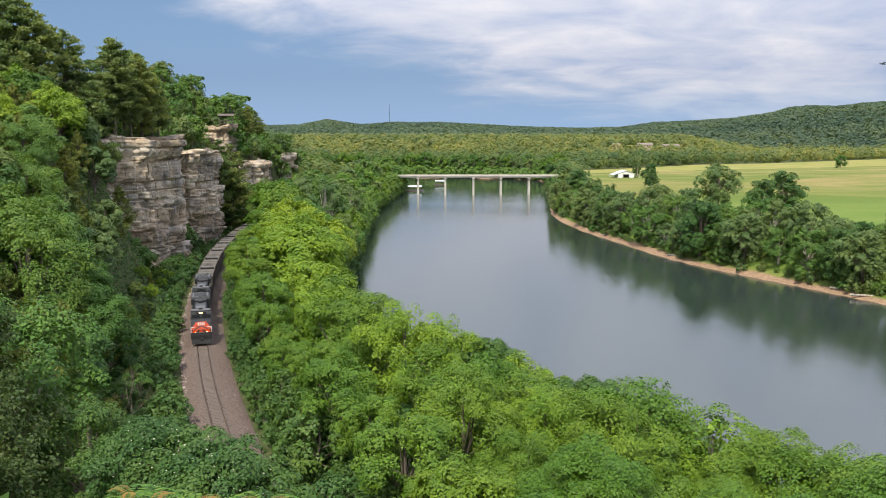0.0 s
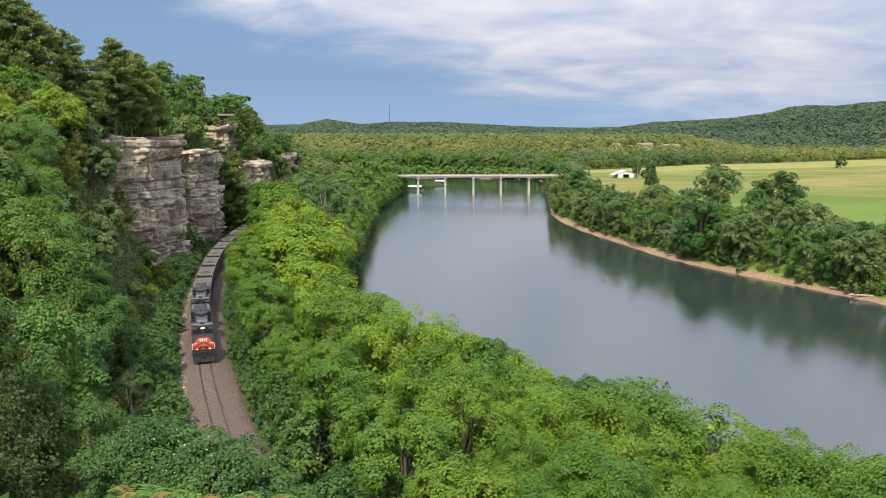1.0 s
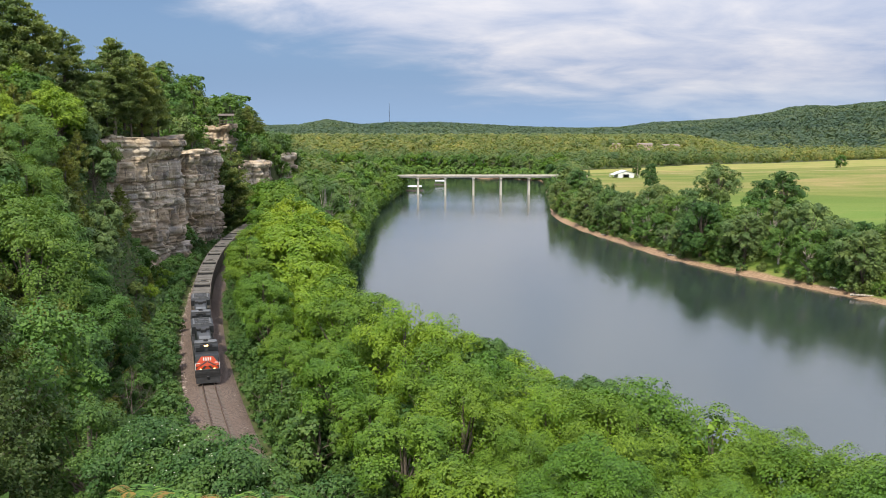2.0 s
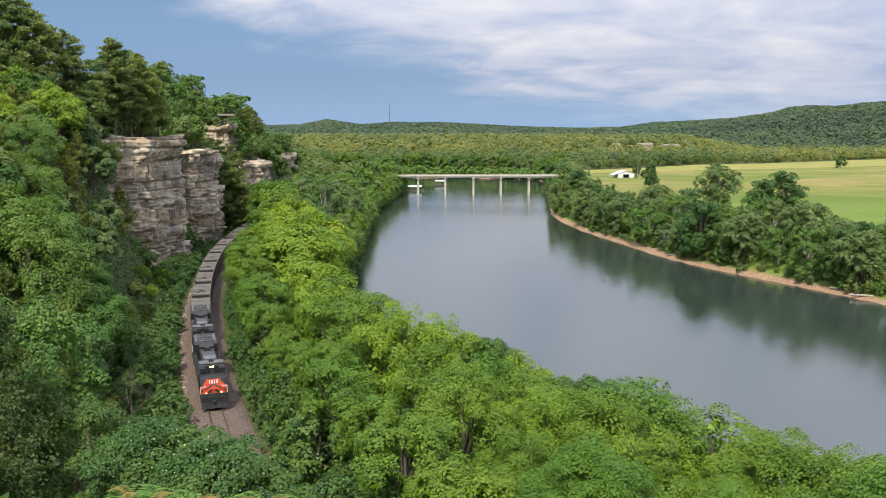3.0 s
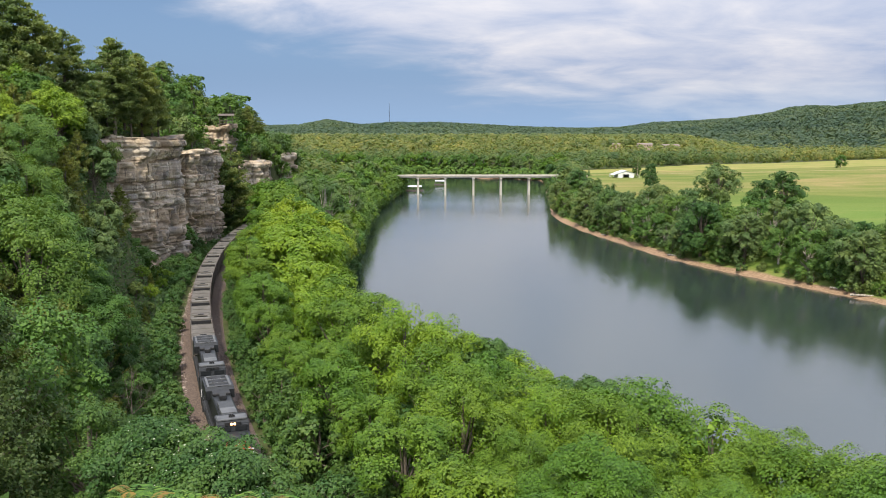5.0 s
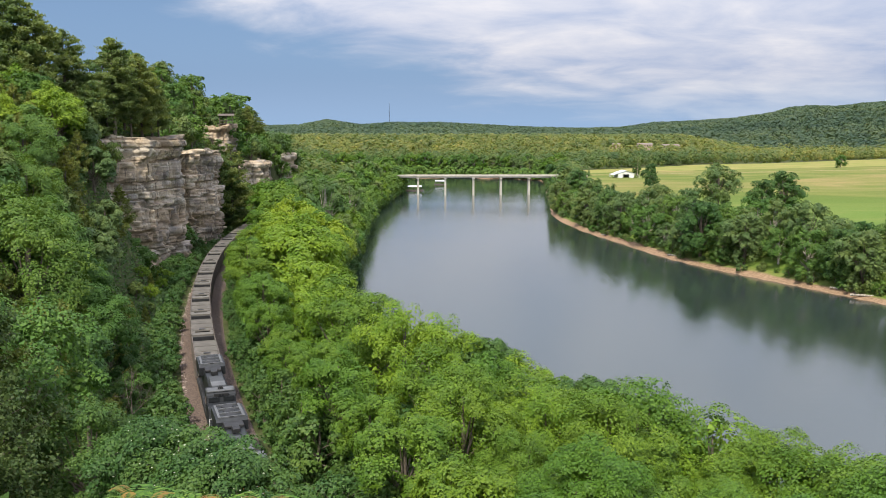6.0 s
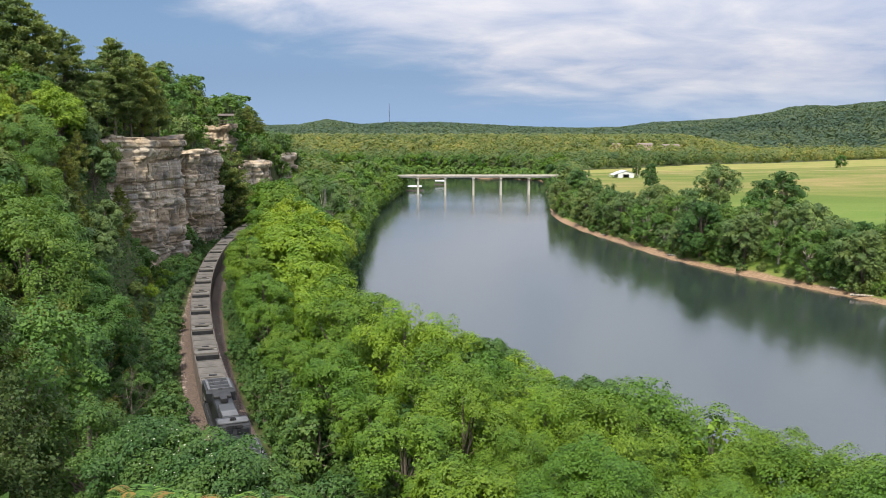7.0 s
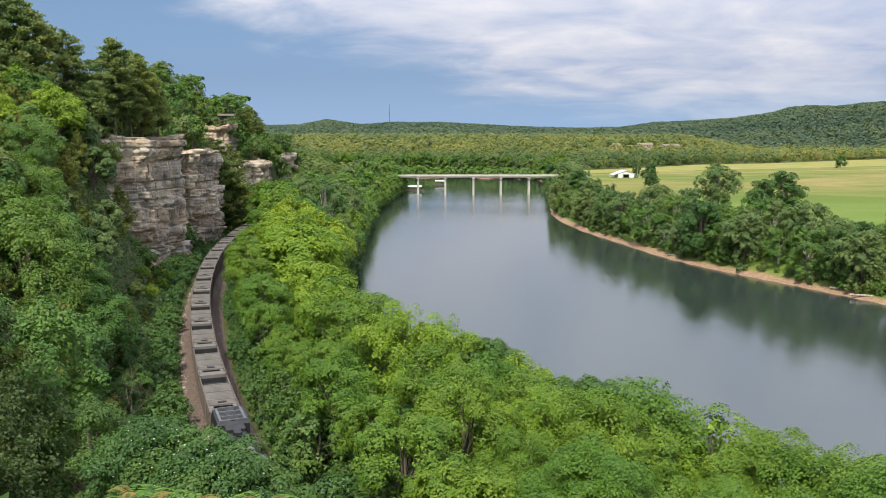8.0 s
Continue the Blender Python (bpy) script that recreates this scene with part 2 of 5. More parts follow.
def glow(name, c, power):
    k = Mat(name, rough=0.3)
    k.color(c)
    k.b.inputs["Emission Color"].default_value = (*c, 1)
    k.b.inputs["Emission Strength"].default_value = power
    return k.m


def ballast_mat():
    k = Mat("ballast", rough=0.95, spec=0.2)
    v = k.voronoi(9.0, out="Color")
    d = k.voronoi(9.0)
    big = k.noise(0.25, 4, 0.6)
    stones = k.ramp(k.mix(1.0, v, (1, 1, 1), "MULTIPLY"), (0.2, (0.07, 0.053, 0.045)), (0.8, (0.2, 0.15, 0.125)))
    k.color(k.mix(k.ramp(big, (0.35, (0, 0, 0)), (0.7, (0.7, 0.7, 0.7))), stones, (0.14, 0.1, 0.082))).bump(d, 0.8, 0.08)
    return k.m


BARK, PALE_BARK = bark_mat(), pale_bark_mat()
GROUND, ROCK, WATER, BALLAST = ground_mat(), rock_mat(), water_mat(), ballast_mat()
CONCRETE = simple("concrete", (0.42, 0.39, 0.34), (0.6, 0.57, 0.51), 0.6, 0.85, stretch=(1, 1, 0.3))
STEEL_DARK = simple("dark_steel", (0.02, 0.021, 0.023), (0.048, 0.048, 0.051), 1.5, 0.6, 0.2)
RAIL_STEEL = simple("rail_steel", (0.14, 0.09, 0.07), (0.24, 0.17, 0.14), 2.0, 0.45, 0.6)
TIE_WOOD = simple("tie_wood", (0.085, 0.068, 0.058), (0.17, 0.14, 0.12), 3.0, 0.9, stretch=(1, 6, 6))
WHITE_PAINT = simple("white_paint", (0.7, 0.7, 0.69), (0.82, 0.82, 0.8), 0.8, 0.5)
ROOF_METAL = simple("roof_metal", (0.66, 0.68, 0.7), (0.8, 0.81, 0.82), 0.5, 0.4, 0.3)


# ------------------------------------------------------------------ mesh tools
def np_mesh(name, verts, faces, mat=None, smooth=False):
    """A mesh from arrays: faces is (n, 3) or (n, 4)."""
    verts, faces = np.asarray(verts, np.float32), np.asarray(faces, np.int32)
    me = bpy.data.meshes.new(name)
    k = faces.shape[1]
    me.vertices.add(len(verts)), me.loops.add(faces.size), me.polygons.add(len(faces))
    me.vertices.foreach_set("co", verts.ravel())
    me.loops.foreach_set("vertex_index", faces.ravel())
    me.polygons.foreach_set("loop_start", np.arange(0, faces.size, k, dtype=np.int32))
    if smooth:
        me.polygons.foreach_set("use_smooth", np.ones(len(faces), bool))
    me.update(calc_edges=True)
    if mat:
        me.materials.append(mat)
    return me


def part(name, data, mat, parent=None, label=""):
    """Links a bmesh or mesh as one object, under parent if given."""
    if isinstance(data, bmesh.types.BMesh):
        me = bpy.data.meshes.new(name)
        data.to_mesh(me)
        data.free()
    else:
        me = data
    if mat and not me.materials:
        me.materials.append(mat)
    ob = new(name, me)
    ob.parent = parent
    if label:
        tagged(ob, label)
    return ob


def box(bm, x0, x1, y0, y1, z0, z1, bevel=0.0):
    r = bmesh.ops.create_cube(bm, size=1)
    bmesh.ops.scale(bm, vec=(x1 - x0, y1 - y0, z1 - z0), verts=r["verts"])
    bmesh.ops.translate(bm, vec=((x0 + x1) / 2, (y0 + y1) / 2, (z0 + z1) / 2), verts=r["verts"])
    if bevel:
        es = list({e for v in r["verts"] for e in v.link_edges})
        bmesh.ops.bevel(bm, geom=es, offset=bevel, segments=1, affect="EDGES")
    return bm


def boxes(*specs, bevel=0.0):
    bm = bmesh.new()
    for s in specs:
        box(bm, *s, bevel=bevel)
    return bm


def tube(bm, a, b, r1, r2=None, seg=8):
    a, b = Vector(a), Vector(b)
    d = b - a
    r = bmesh.ops.create_cone(bm, cap_ends=True, segments=seg, radius1=r1, radius2=r1 if r2 is None else r2, depth=d.length)
    m = Matrix.Translation((a + b) / 2) @ d.to_track_quat("Z", "Y").to_matrix().to_4x4()
    bmesh.ops.transform(bm, matrix=m, verts=r["verts"])
    return bm


def prism(bm, outline, x0, x1):
    """Extrudes an outline in (y, z) from x0 to x1."""
    a = [bm.verts.new((x0, y, z)) for y, z in outline]
    b = [bm.verts.new((x1, y, z)) for y, z in outline]
    bm.faces.new(a), bm.faces.new(b[::-1])
    for i in range(len(a)):
        j = (i + 1) % len(a)
        bm.faces.new((a[i], b[i], b[j], a[j]))
    bmesh.ops.recalc_face_normals(bm, faces=bm.faces)
    return bm


# ------------------------------------------------------------------ the lie of the land
def curve_through(knots):
    """A smooth function through (at, value) knots, straight beyond its ends."""
    k = np.array(knots, float)
    x, v = k[:, 0], k[:, 1]
    slope = np.gradient(v, x)

    def f(q):
        q = np.asarray(q, float)
        i = np.clip(np.searchsorted(x, q) - 1, 0, len(x) - 2)
        w = x[i + 1] - x[i]
        t = np.clip((q - x[i]) / w, 0, 1)
        y = ((2 * t**3 - 3 * t**2 + 1) * v[i] + (t**3 - 2 * t**2 + t) * w * slope[i]
             + (-2 * t**3 + 3 * t**2) * v[i + 1] + (t**3 - t**2) * w * slope[i + 1])
        return y + np.minimum(q - x[0], 0) * slope[0] + np.maximum(q - x[-1], 0) * slope[-1]
    return f


def steps(knots):
    k = np.array(knots, float)
    return lambda q: np.interp(q, k[:, 0], k[:, 1])


RAIL_Z = 7.0
track_x = curve_through([(-150, 80), (-60, 41), (0, 14), (40, -4.5), (70, -17), (92, -25.4), (125, -36.4), (172, -48.7), (206, -55.2),
                         (229, -58.2), (251, -60.1), (300, -61.5), (400, -58), (560, -52), (800, -50)])
bank_left = curve_through([(-200, 200), (-60, 105), (0, 74), (40, 48), (60, 37), (80, 24), (100, 9), (120, -4), (150, -16), (200, -23), (254, -27),
                           (318, -29.7), (395, -32.8), (520, -29.5), (571, -27), (640, -38), (700, -90), (760, -220), (820, -400), (1000, -900)])
bank_right = curve_through([(-200, 300), (0, 190), (100, 142), (190, 101), (215, 90), (248, 75), (309, 61.5), (333, 57), (395, 53), (477, 61),
                            (544, 67), (650, 80), (710, 82), (745, 55), (775, -10), (800, -100), (840, -260), (1000, -800)])
foot = steps([(-50, 6), (20, 4.5), (60, 6), (165, 6), (174, 16), (182, 27), (188, 20.5), (200, 15), (214, 12), (222, 15), (228, 17), (232, 12.5), (244, 9), (254, 8), (264, 7),
              (275, 4.5), (290, 5), (300, 13), (340, 16.5), (380, 17), (395, 13), (412, 16), (440, 17), (460, 10), (700, 12)])
rim = steps([(-50, 11), (10, 10), (22, 9), (35, 14), (45, 22), (60, 30), (100, 38), (135, 32), (150, 25), (165, 23), (174, 28), (182, 30), (188, 23), (200, 17), (214, 14), (222, 17), (228, 19), (232, 15), (244, 11.5), (254, 10.5), (264, 12),
             (275, 10), (290, 10), (300, 19), (340, 20), (380, 21), (440, 22), (480, 40), (700, 120)])
top = steps([(-50, 38), (0, 36.8), (4, 36), (10, 32), (22, 27), (30, 24), (40, 21), (60, 22), (80, 26), (100, 30), (130, 34), (160, 37), (200, 38.5), (220, 38), (240, 33.5), (262, 34), (272, 39), (290, 40), (300, 32), (340, 27),
             (400, 27.5), (440, 26), (480, 20), (600, 14), (800, 12), (1200, 14)])
hill = steps([(60, 0.1), (120, 0.3), (150, 0.5), (175, 0.6), (195, 0.15), (240, 0.2), (290, 0.85), (400, 0.85), (460, 0.2), (700, 0.12)])
crest = steps([(-0.6, 66), (-0.2, 55), (-0.168, 57), (-0.135, 72), (-0.095, 57), (-0.062, 64), (-0.003, 64), (0.05, 57), (0.103, 50), (0.162, 47), (0.209, 50), (0.248, 64), (0.301, 70), (0.34, 77), (0.386, 94), (0.405, 109), (0.432, 114), (0.458, 111), (0.491, 121), (0.515, 126), (0.7, 134)])


def smooth01(t):
    t = np.clip(t, 0, 1)
    return t * t * (3 - 2 * t)


def land(x, y):
    """Height of the ground at x, y."""
    x, y = np.asarray(x, float), np.asarray(y, float)
    s = (track_x(y) - x) * 0.93
    bl, br = bank_left(y), bank_right(y)
    f, r, zt = foot(y), rim(y), top(y)
    rise = 6.3 + (zt - 6.3) * smooth01((s - f) / np.maximum(r - f, 0.5)) + np.clip((s - r) * hill(y), 0, 18)
    left = np.where(s > 4, rise, 6.3)
    room = np.maximum(bl - (track_x(y) + 5.5), 3)
    down = 6.3 * (1 - smooth01((x - track_x(y) - 5.5) / room)) + 0.2
    left = np.where(s < -5, down, left)
    beach = 1.4 + 1.6 * smooth01((400 - y) / 60)
    right = 0.05 + 1.0 * smooth01((x - br) / beach) + 5.0 * smooth01((x - br - beach * 0.7) / 9)
    inside = np.minimum(x - bl, br - x)
    bed = -2.5 * smooth01(inside / 8)
    z = np.where(x < bl, left, np.where(x > br, right, bed))
    # the valley beyond the bend, its woods and the ridges
    far = smooth01((y - 760) / 60)
    z = z * (1 - far) + 6 * far
    u = x / np.maximum(y, 1)
    knoll = 21 * smooth01((y - 800) / 520) * (1 - smooth01((u - 0.26) / 0.12))
    ridge = smooth01((y - 1350) / 1250)
    z = z + knoll * (1 - ridge)
    z = z * (1 - ridge) + crest(u) * ridge
    return z - 60 * smooth01((y - 2650) / 900)


def build_ground():
    ys = np.concatenate([np.arange(-150, 0, 6), np.arange(0, 300, 2.0), np.arange(300, 600, 5), np.arange(600, 1400, 20), np.arange(1400, 4600, 60)])
    xs = np.concatenate([np.arange(-3400, -400, 150), np.arange(-400, -130, 10), np.arange(-130, -20, 1.6), np.arange(-20, 160, 3), np.arange(160, 700, 14), np.arange(700, 3500, 110)])
    gx, gy = np.meshgrid(xs, ys)
    gz = land(gx, gy)
    nx, ny = len(xs), len(ys)
    idx = np.arange(nx * ny).reshape(ny, nx)
    q = np.stack([idx[:-1, :-1], idx[:-1, 1:], idx[1:, 1:], idx[1:, :-1]], -1).reshape(-1, 4)
    me = np_mesh("ground", np.stack([gx, gy, gz], -1).reshape(-1, 3), q, GROUND, True)
    tagged(part("ground", me, None), "valley ground with meadow, sandy bank and wooded slopes", "ground", kind="structure")


def build_water():
    ys = np.concatenate([np.arange(-150, 860, 10)])
    v, f = [], []
    for y in ys:
        a, b = float(bank_left(y)) - 6, float(bank_right(y)) + 6
        v += [(a, y, 0), (a * 0.5 + b * 0.5, y, 0), (b, y, 0)]
    for i in range(len(ys) - 1):
        for j in (0, 1):
            f.append((3 * i + j, 3 * i + j + 1, 3 * i + j + 4, 3 * i + j + 3))
    tagged(part("river_water", np_mesh("river_water", v, f, WATER), None), "calm grey-blue river reflecting the cloudy sky", "river", kind="structure")


build_ground()
build_water()


# ------------------------------------------------------------------ plants
def unit(v):
    return v / np.maximum(np.linalg.norm(v, axis=-1, keepdims=True), 1e-6)


def leaf_quads(rng, at, normal, size, aspect=0.55, bend=0.25, tri=False):
    """One bent diamond, or a pointed leaf of one triangle, for each place: vertices and faces."""
    n = len(at)
    normal = unit(normal)
    side = unit(np.cross(normal, rng.normal(size=(n, 3))))
    other = np.cross(normal, side)
    size = np.broadcast_to(size, (n,))[:, None] * rng.uniform(0.65, 1.3, (n, 1))
    L, W = size * 0.5, size * aspect * 0.5
    if tri:
        v = np.stack([at - side * L * 1.1, at + side * L * 0.6 + other * W * 1.35, at + side * L * 0.6 - other * W * 1.35], 1)
        return v.reshape(-1, 3), np.arange(n * 3).reshape(n, 3)
    v = np.stack([at - side * L - normal * L * bend, at + other * W, at + side * L - normal * L * bend, at - other * W], 1)
    return v.reshape(-1, 3), np.arange(n * 4).reshape(n, 4)


def limb_mesh(segments, seg=6):
    """Tapered tubes: a list of (start, end, radius at start, radius at end)."""
    v, f, k = [], [], 0
    ang = np.linspace(0, 2 * np.pi, seg, endpoint=False)
    for a, b, r1, r2 in segments:
        a, b = np.array(a, float), np.array(b, float)
        d = unit(b - a)
        s = unit(np.cross(d, (0.3, 0.9, 0.1)))
        o = np.cross(d, s)
        ring = np.cos(ang)[:, None] * s + np.sin(ang)[:, None] * o
        v += [a + ring * r1, b + ring * r2]
        for i in range(seg):
            j = (i + 1) % seg
            f.append((k + i, k + j, k + seg + j, k + seg + i))
        k += 2 * seg
    return np.concatenate(v), np.array(f)


def broadleaf(name, seed, height, radius, leaves, size, leaf, bark=None, lobes=20, base=0.15, aspect=0.7, clumps=9, tri=False, low=1.45, spread=1.2):
    """A tree: tapered trunk, limbs to uneven lobes, and on each lobe leaf clumps with gaps between them."""
    rng = np.random.default_rng(seed)
    bark = bark or BARK
    zc, hz = height * (base + (1 - base) * 0.48), height * (1 - base) * 0.5
    i = np.arange(lobes) + 0.5
    cz = np.clip(1 - low * i / lobes, -0.97, 1)
    ca = i * 2.39996 + rng.normal(size=lobes) * 0.35
    d = unit(np.stack([np.cos(ca) * np.sqrt(1 - cz**2), np.sin(ca) * np.sqrt(1 - cz**2), cz], -1) + rng.normal(size=(lobes, 3)) * 0.12)
    reach = rng.uniform(0.58, 0.84, (lobes, 1))
    c = d * reach * (radius, radius, hz) + (0, 0, zc)
    lr = radius * rng.uniform(0.26, 0.42, lobes)
    # clumps over each lobe
    cd = unit(rng.normal(size=(lobes, clumps, 3)) + d[:, None, :] * 0.8 + (0, 0, 0.35))
    cc = c[:, None, :] + cd * (lr[:, None] * rng.uniform(0.82, 1.12, (lobes, clumps)))[:, :, None] * (1, 1, 0.9)
    cc, cd2 = cc.reshape(-1, 3), cd.reshape(-1, 3)
    cr = np.repeat(lr, clumps) * rng.uniform(0.26, 0.46, lobes * clumps)
    inner = int(leaves * 0.2)
    pick = rng.choice(len(cc), leaves - inner, p=cr**1.6 / np.sum(cr**1.6))
    # every clump is a shallow drooping spray, like a small umbrella
    axis = unit(cd2 * 0.65 + (0, 0, 0.6) + rng.normal(size=cd2.shape) * 0.16)[pick]
    across = unit(np.cross(axis, rng.normal(size=axis.shape)))
    r = np.sqrt(rng.random(len(pick)))[:, None] * rng.uniform(0.8, 1.2, (len(pick), 1))
    w = (cr[pick] * spread)[:, None]
    p = cc[pick] + across * w * r + axis * w * (0.13 * rng.normal(size=r.shape) - 0.45 * r**2)
    v, f = leaf_quads(rng, p, axis + across * r * 0.75 + rng.normal(size=p.shape) * 0.27, size, aspect, tri=tri)
    # sparse larger leaves inside, so that the crown closes
    li = rng.integers(lobes, size=inner)
    ni = unit(rng.normal(size=(inner, 3)))
    v2, f2 = leaf_quads(rng, c[li] * (0.9, 0.9, 1) + ni * (lr[li] * rng.uniform(0.2, 0.7, inner))[:, None], ni + (0, 0, 0.3), size * 1.5, 0.8, tri=tri)
    v, f = np.concatenate([v, v2]), np.concatenate([f, f2 + len(v)])
    root = new(name)
    r0 = height * 0.02 + 0.05
    segs = [((0, 0, -0.8), (0.1, 0, height * 0.3), r0 * 1.25, r0), ((0.1, 0, height * 0.3), (0, 0.1, zc), r0, r0 * 0.7), ((0, 0.1, zc), (0, 0, zc + hz * 0.7), r0 * 0.7, r0 * 0.2)]
    for i in range(lobes):
        a = np.array((0, 0, rng.uniform(0.3, 0.85) * min(zc, c[i][2])))
        m = a * 0.5 + c[i] * 0.5 + (0, 0, -0.05 * height * rng.random())
        segs += [(a, m, r0 * 0.5, r0 * 0.3), (m, c[i], r0 * 0.3, r0 * 0.1)]
    part("trunk", np_mesh("trunk", *limb_mesh(segs, 5), bark, True), None, root)
    part("crown", np_mesh("crown", v, f, leaf), None, root)
    return root


def pine(name, seed, height, radius, tufts, bare=0.3, leaf=None):
    """A pine: a straight trunk, tiers of nearly level boughs, flat fans of needles along them."""
    rng = np.random.default_rng(seed)
    root = new(name)
    r0 = height * 0.014 + 0.06
    segs = [((0, 0, -0.8), (0, 0, height * 0.5), r0 * 1.2, r0 * 0.8), ((0, 0, height * 0.5), (0.1, 0, height * 0.97), r0 * 0.8, r0 * 0.15)]
    at, nor = [], []
    tiers = int(height * 1.15)
    for i in range(tiers):
        t = i / (tiers - 1)
        z = height * (bare + (0.98 - bare) * t)
        reach = radius * (1 - t) ** 0.5 * (0.6 + 0.4 * min(1, t * 3)) + 0.8
        for b in range(rng.integers(5, 8)):
            a = rng.uniform(0, 2 * np.pi)
            ln = reach * rng.uniform(0.55, 1.1)
            rise = rng.uniform(-0.45, 0.45)
            tip = np.array((np.cos(a) * ln, np.sin(a) * ln, z + rise + rng.uniform(-0.15, 0.45) * ln * 0.5))
            start = np.array((0, 0, z + rise - 0.1 * ln))
            segs.append((start, tip, r0 * 0.3 * (1 - t * 0.6), r0 * 0.06))
            k = max(5, int(tufts * ln / (tiers * 4.6 * radius * 0.6)))
            q = rng.uniform(0.12, 1.05, k) ** 0.8
            sp = rng.normal(size=(k, 3)) * (0.22, 0.22, 0.13) * (0.6 + ln * 0.25)
            at.append(start + (tip - start) * q[:, None] + sp)
            nor.append(np.array((0.25 * np.cos(a), 0.25 * np.sin(a), 0.5)) + rng.normal(size=(k, 3)) * 0.9)
    at, nor = np.concatenate(at), np.concatenate(nor)
    v, f = leaf_quads(rng, at, nor, 0.4, 0.5, 0.1, tri=True)
    part("trunk", np_mesh("trunk", *limb_mesh(segs, 5), BARK, True), None, root)
    part("needles", np_mesh("needles", v, f, leaf or NEEDLE_PINE), None, root)
    return root


def cedar(name, seed, height, radius, sprays, leaf=None, size=0.3):
    """A red cedar: a ragged cone of upward feathery sprays, open to the stem in places."""
    rng = np.random.default_rng(seed)
    root = new(name)
    r0 = height * 0.014 + 0.04
    segs = [((0, 0, -0.8), (0, 0, height * 0.95), r0 * 1.3, r0 * 0.1)]
    at, nor = [], []
    n_b = int(height * 11)
    for i in range(n_b):
        t = (i + rng.random()) / n_b
        z = height * (0.06 + 0.92 * t)
        ln = (radius * (1 - t) ** 0.8 + 0.25) * rng.uniform(0.6, 1.15)
        a = rng.uniform(0, 2 * np.pi)
        start = np.array((0, 0, z - 0.25 * ln))
        tip = np.array((np.cos(a) * ln, np.sin(a) * ln, z + 0.25 * ln * rng.uniform(0.2, 1.3)))
        if i % 2 == 0:
            segs.append((start, tip, r0 * 0.3, r0 * 0.05))
        k = max(4, int(sprays * ln / (n_b * radius * 0.6)))
        q = rng.uniform(0.25, 1.05, k) ** 0.7
        at.append(start + (tip - start) * q[:, None] + rng.normal(size=(k, 3)) * 0.13 * (0.6 + ln * 0.4))
        nor.append(np.array((np.cos(a), np.sin(a), 0.7)) + rng.normal(size=(k, 3)) * 0.7)
    v, f = leaf_quads(rng, np.concatenate(at), np.concatenate(nor), size, 0.45, 0.15, tri=True)
    part("trunk", np_mesh("trunk", *limb_mesh(segs, 5), BARK, True), None, root)
    part("foliage", np_mesh("foliage", v, f, leaf or CEDAR_SHADED), None, root)
    return root


def planted(kinds, rng, spots, label, category, group, lift=0.0):
    """Sets copies of the kinds at (x, y, height, ground or None); each kind is (root, own height)."""
    for i, (x, y, h, *rest) in enumerate(spots):
        proto, own = kinds[rest[0] if rest else rng.integers(len(kinds))]
        k = h / own
        wide = k * rng.uniform(0.92, 1.12)
        ob = copy_thing(proto, Matrix.Identity(4))
        ob.matrix_basis = Matrix.LocRotScale((x, y, float(land(x, y)) + lift), Euler((0, 0, rng.uniform(0, 6.28))), (wide, wide, k))
        tagged(ob, label, category, group)


def drop_protos(kinds):
    for proto, _ in kinds:
        for o in (*proto.children_recursive, proto):
            bpy.data.objects.remove(o)


def forest(name, spots, heights, rng, cards, leaf, label, wide=0.45):
    """A far wood in one mesh: every tree a ragged crown of leafy cards."""
    n = len(spots)
    d = unit(rng.normal(size=(n, cards, 3)) + (0, 0, 0.35))
    h = heights[:, None, None]
    lump = rng.uniform(0.75, 1.1, (n, cards, 1))
    at = spots[:, None, :] + d * lump * h * (wide, wide, 0.42) + h * (0, 0, 0.52)
    nor = d * 0.8 + rng.normal(size=d.shape) * 0.16 + (0, -0.1, 0.45)
    v, f = leaf_quads(rng, at.reshape(-1, 3), nor.reshape(-1, 3), np.repeat(heights * (wide * 3.2 / np.sqrt(cards)), cards), 0.8, 0.3, tri=True)
    tagged(part(name, np_mesh(name, v, f, leaf), None), label, "forest", kind="stuff")


# ------------------------------------------------------------------ bluffs
def hash01(a, b, c=0):
    v = np.sin(a * 127.1 + b * 311.7 + c * 74.7) * 43758.5453
    return v - np.floor(v)


def soft_noise(x, y, seed=0):
    xi, yi = np.floor(x), np.floor(y)
    fx, fy = smooth01(x - xi), smooth01(y - yi)
    h = lambda i, j: hash01(xi + i, yi + j, seed)
    return (h(0, 0) * (1 - fx) + h(1, 0) * fx) * (1 - fy) + (h(0, 1) * (1 - fx) + h(1, 1) * fx) * fy


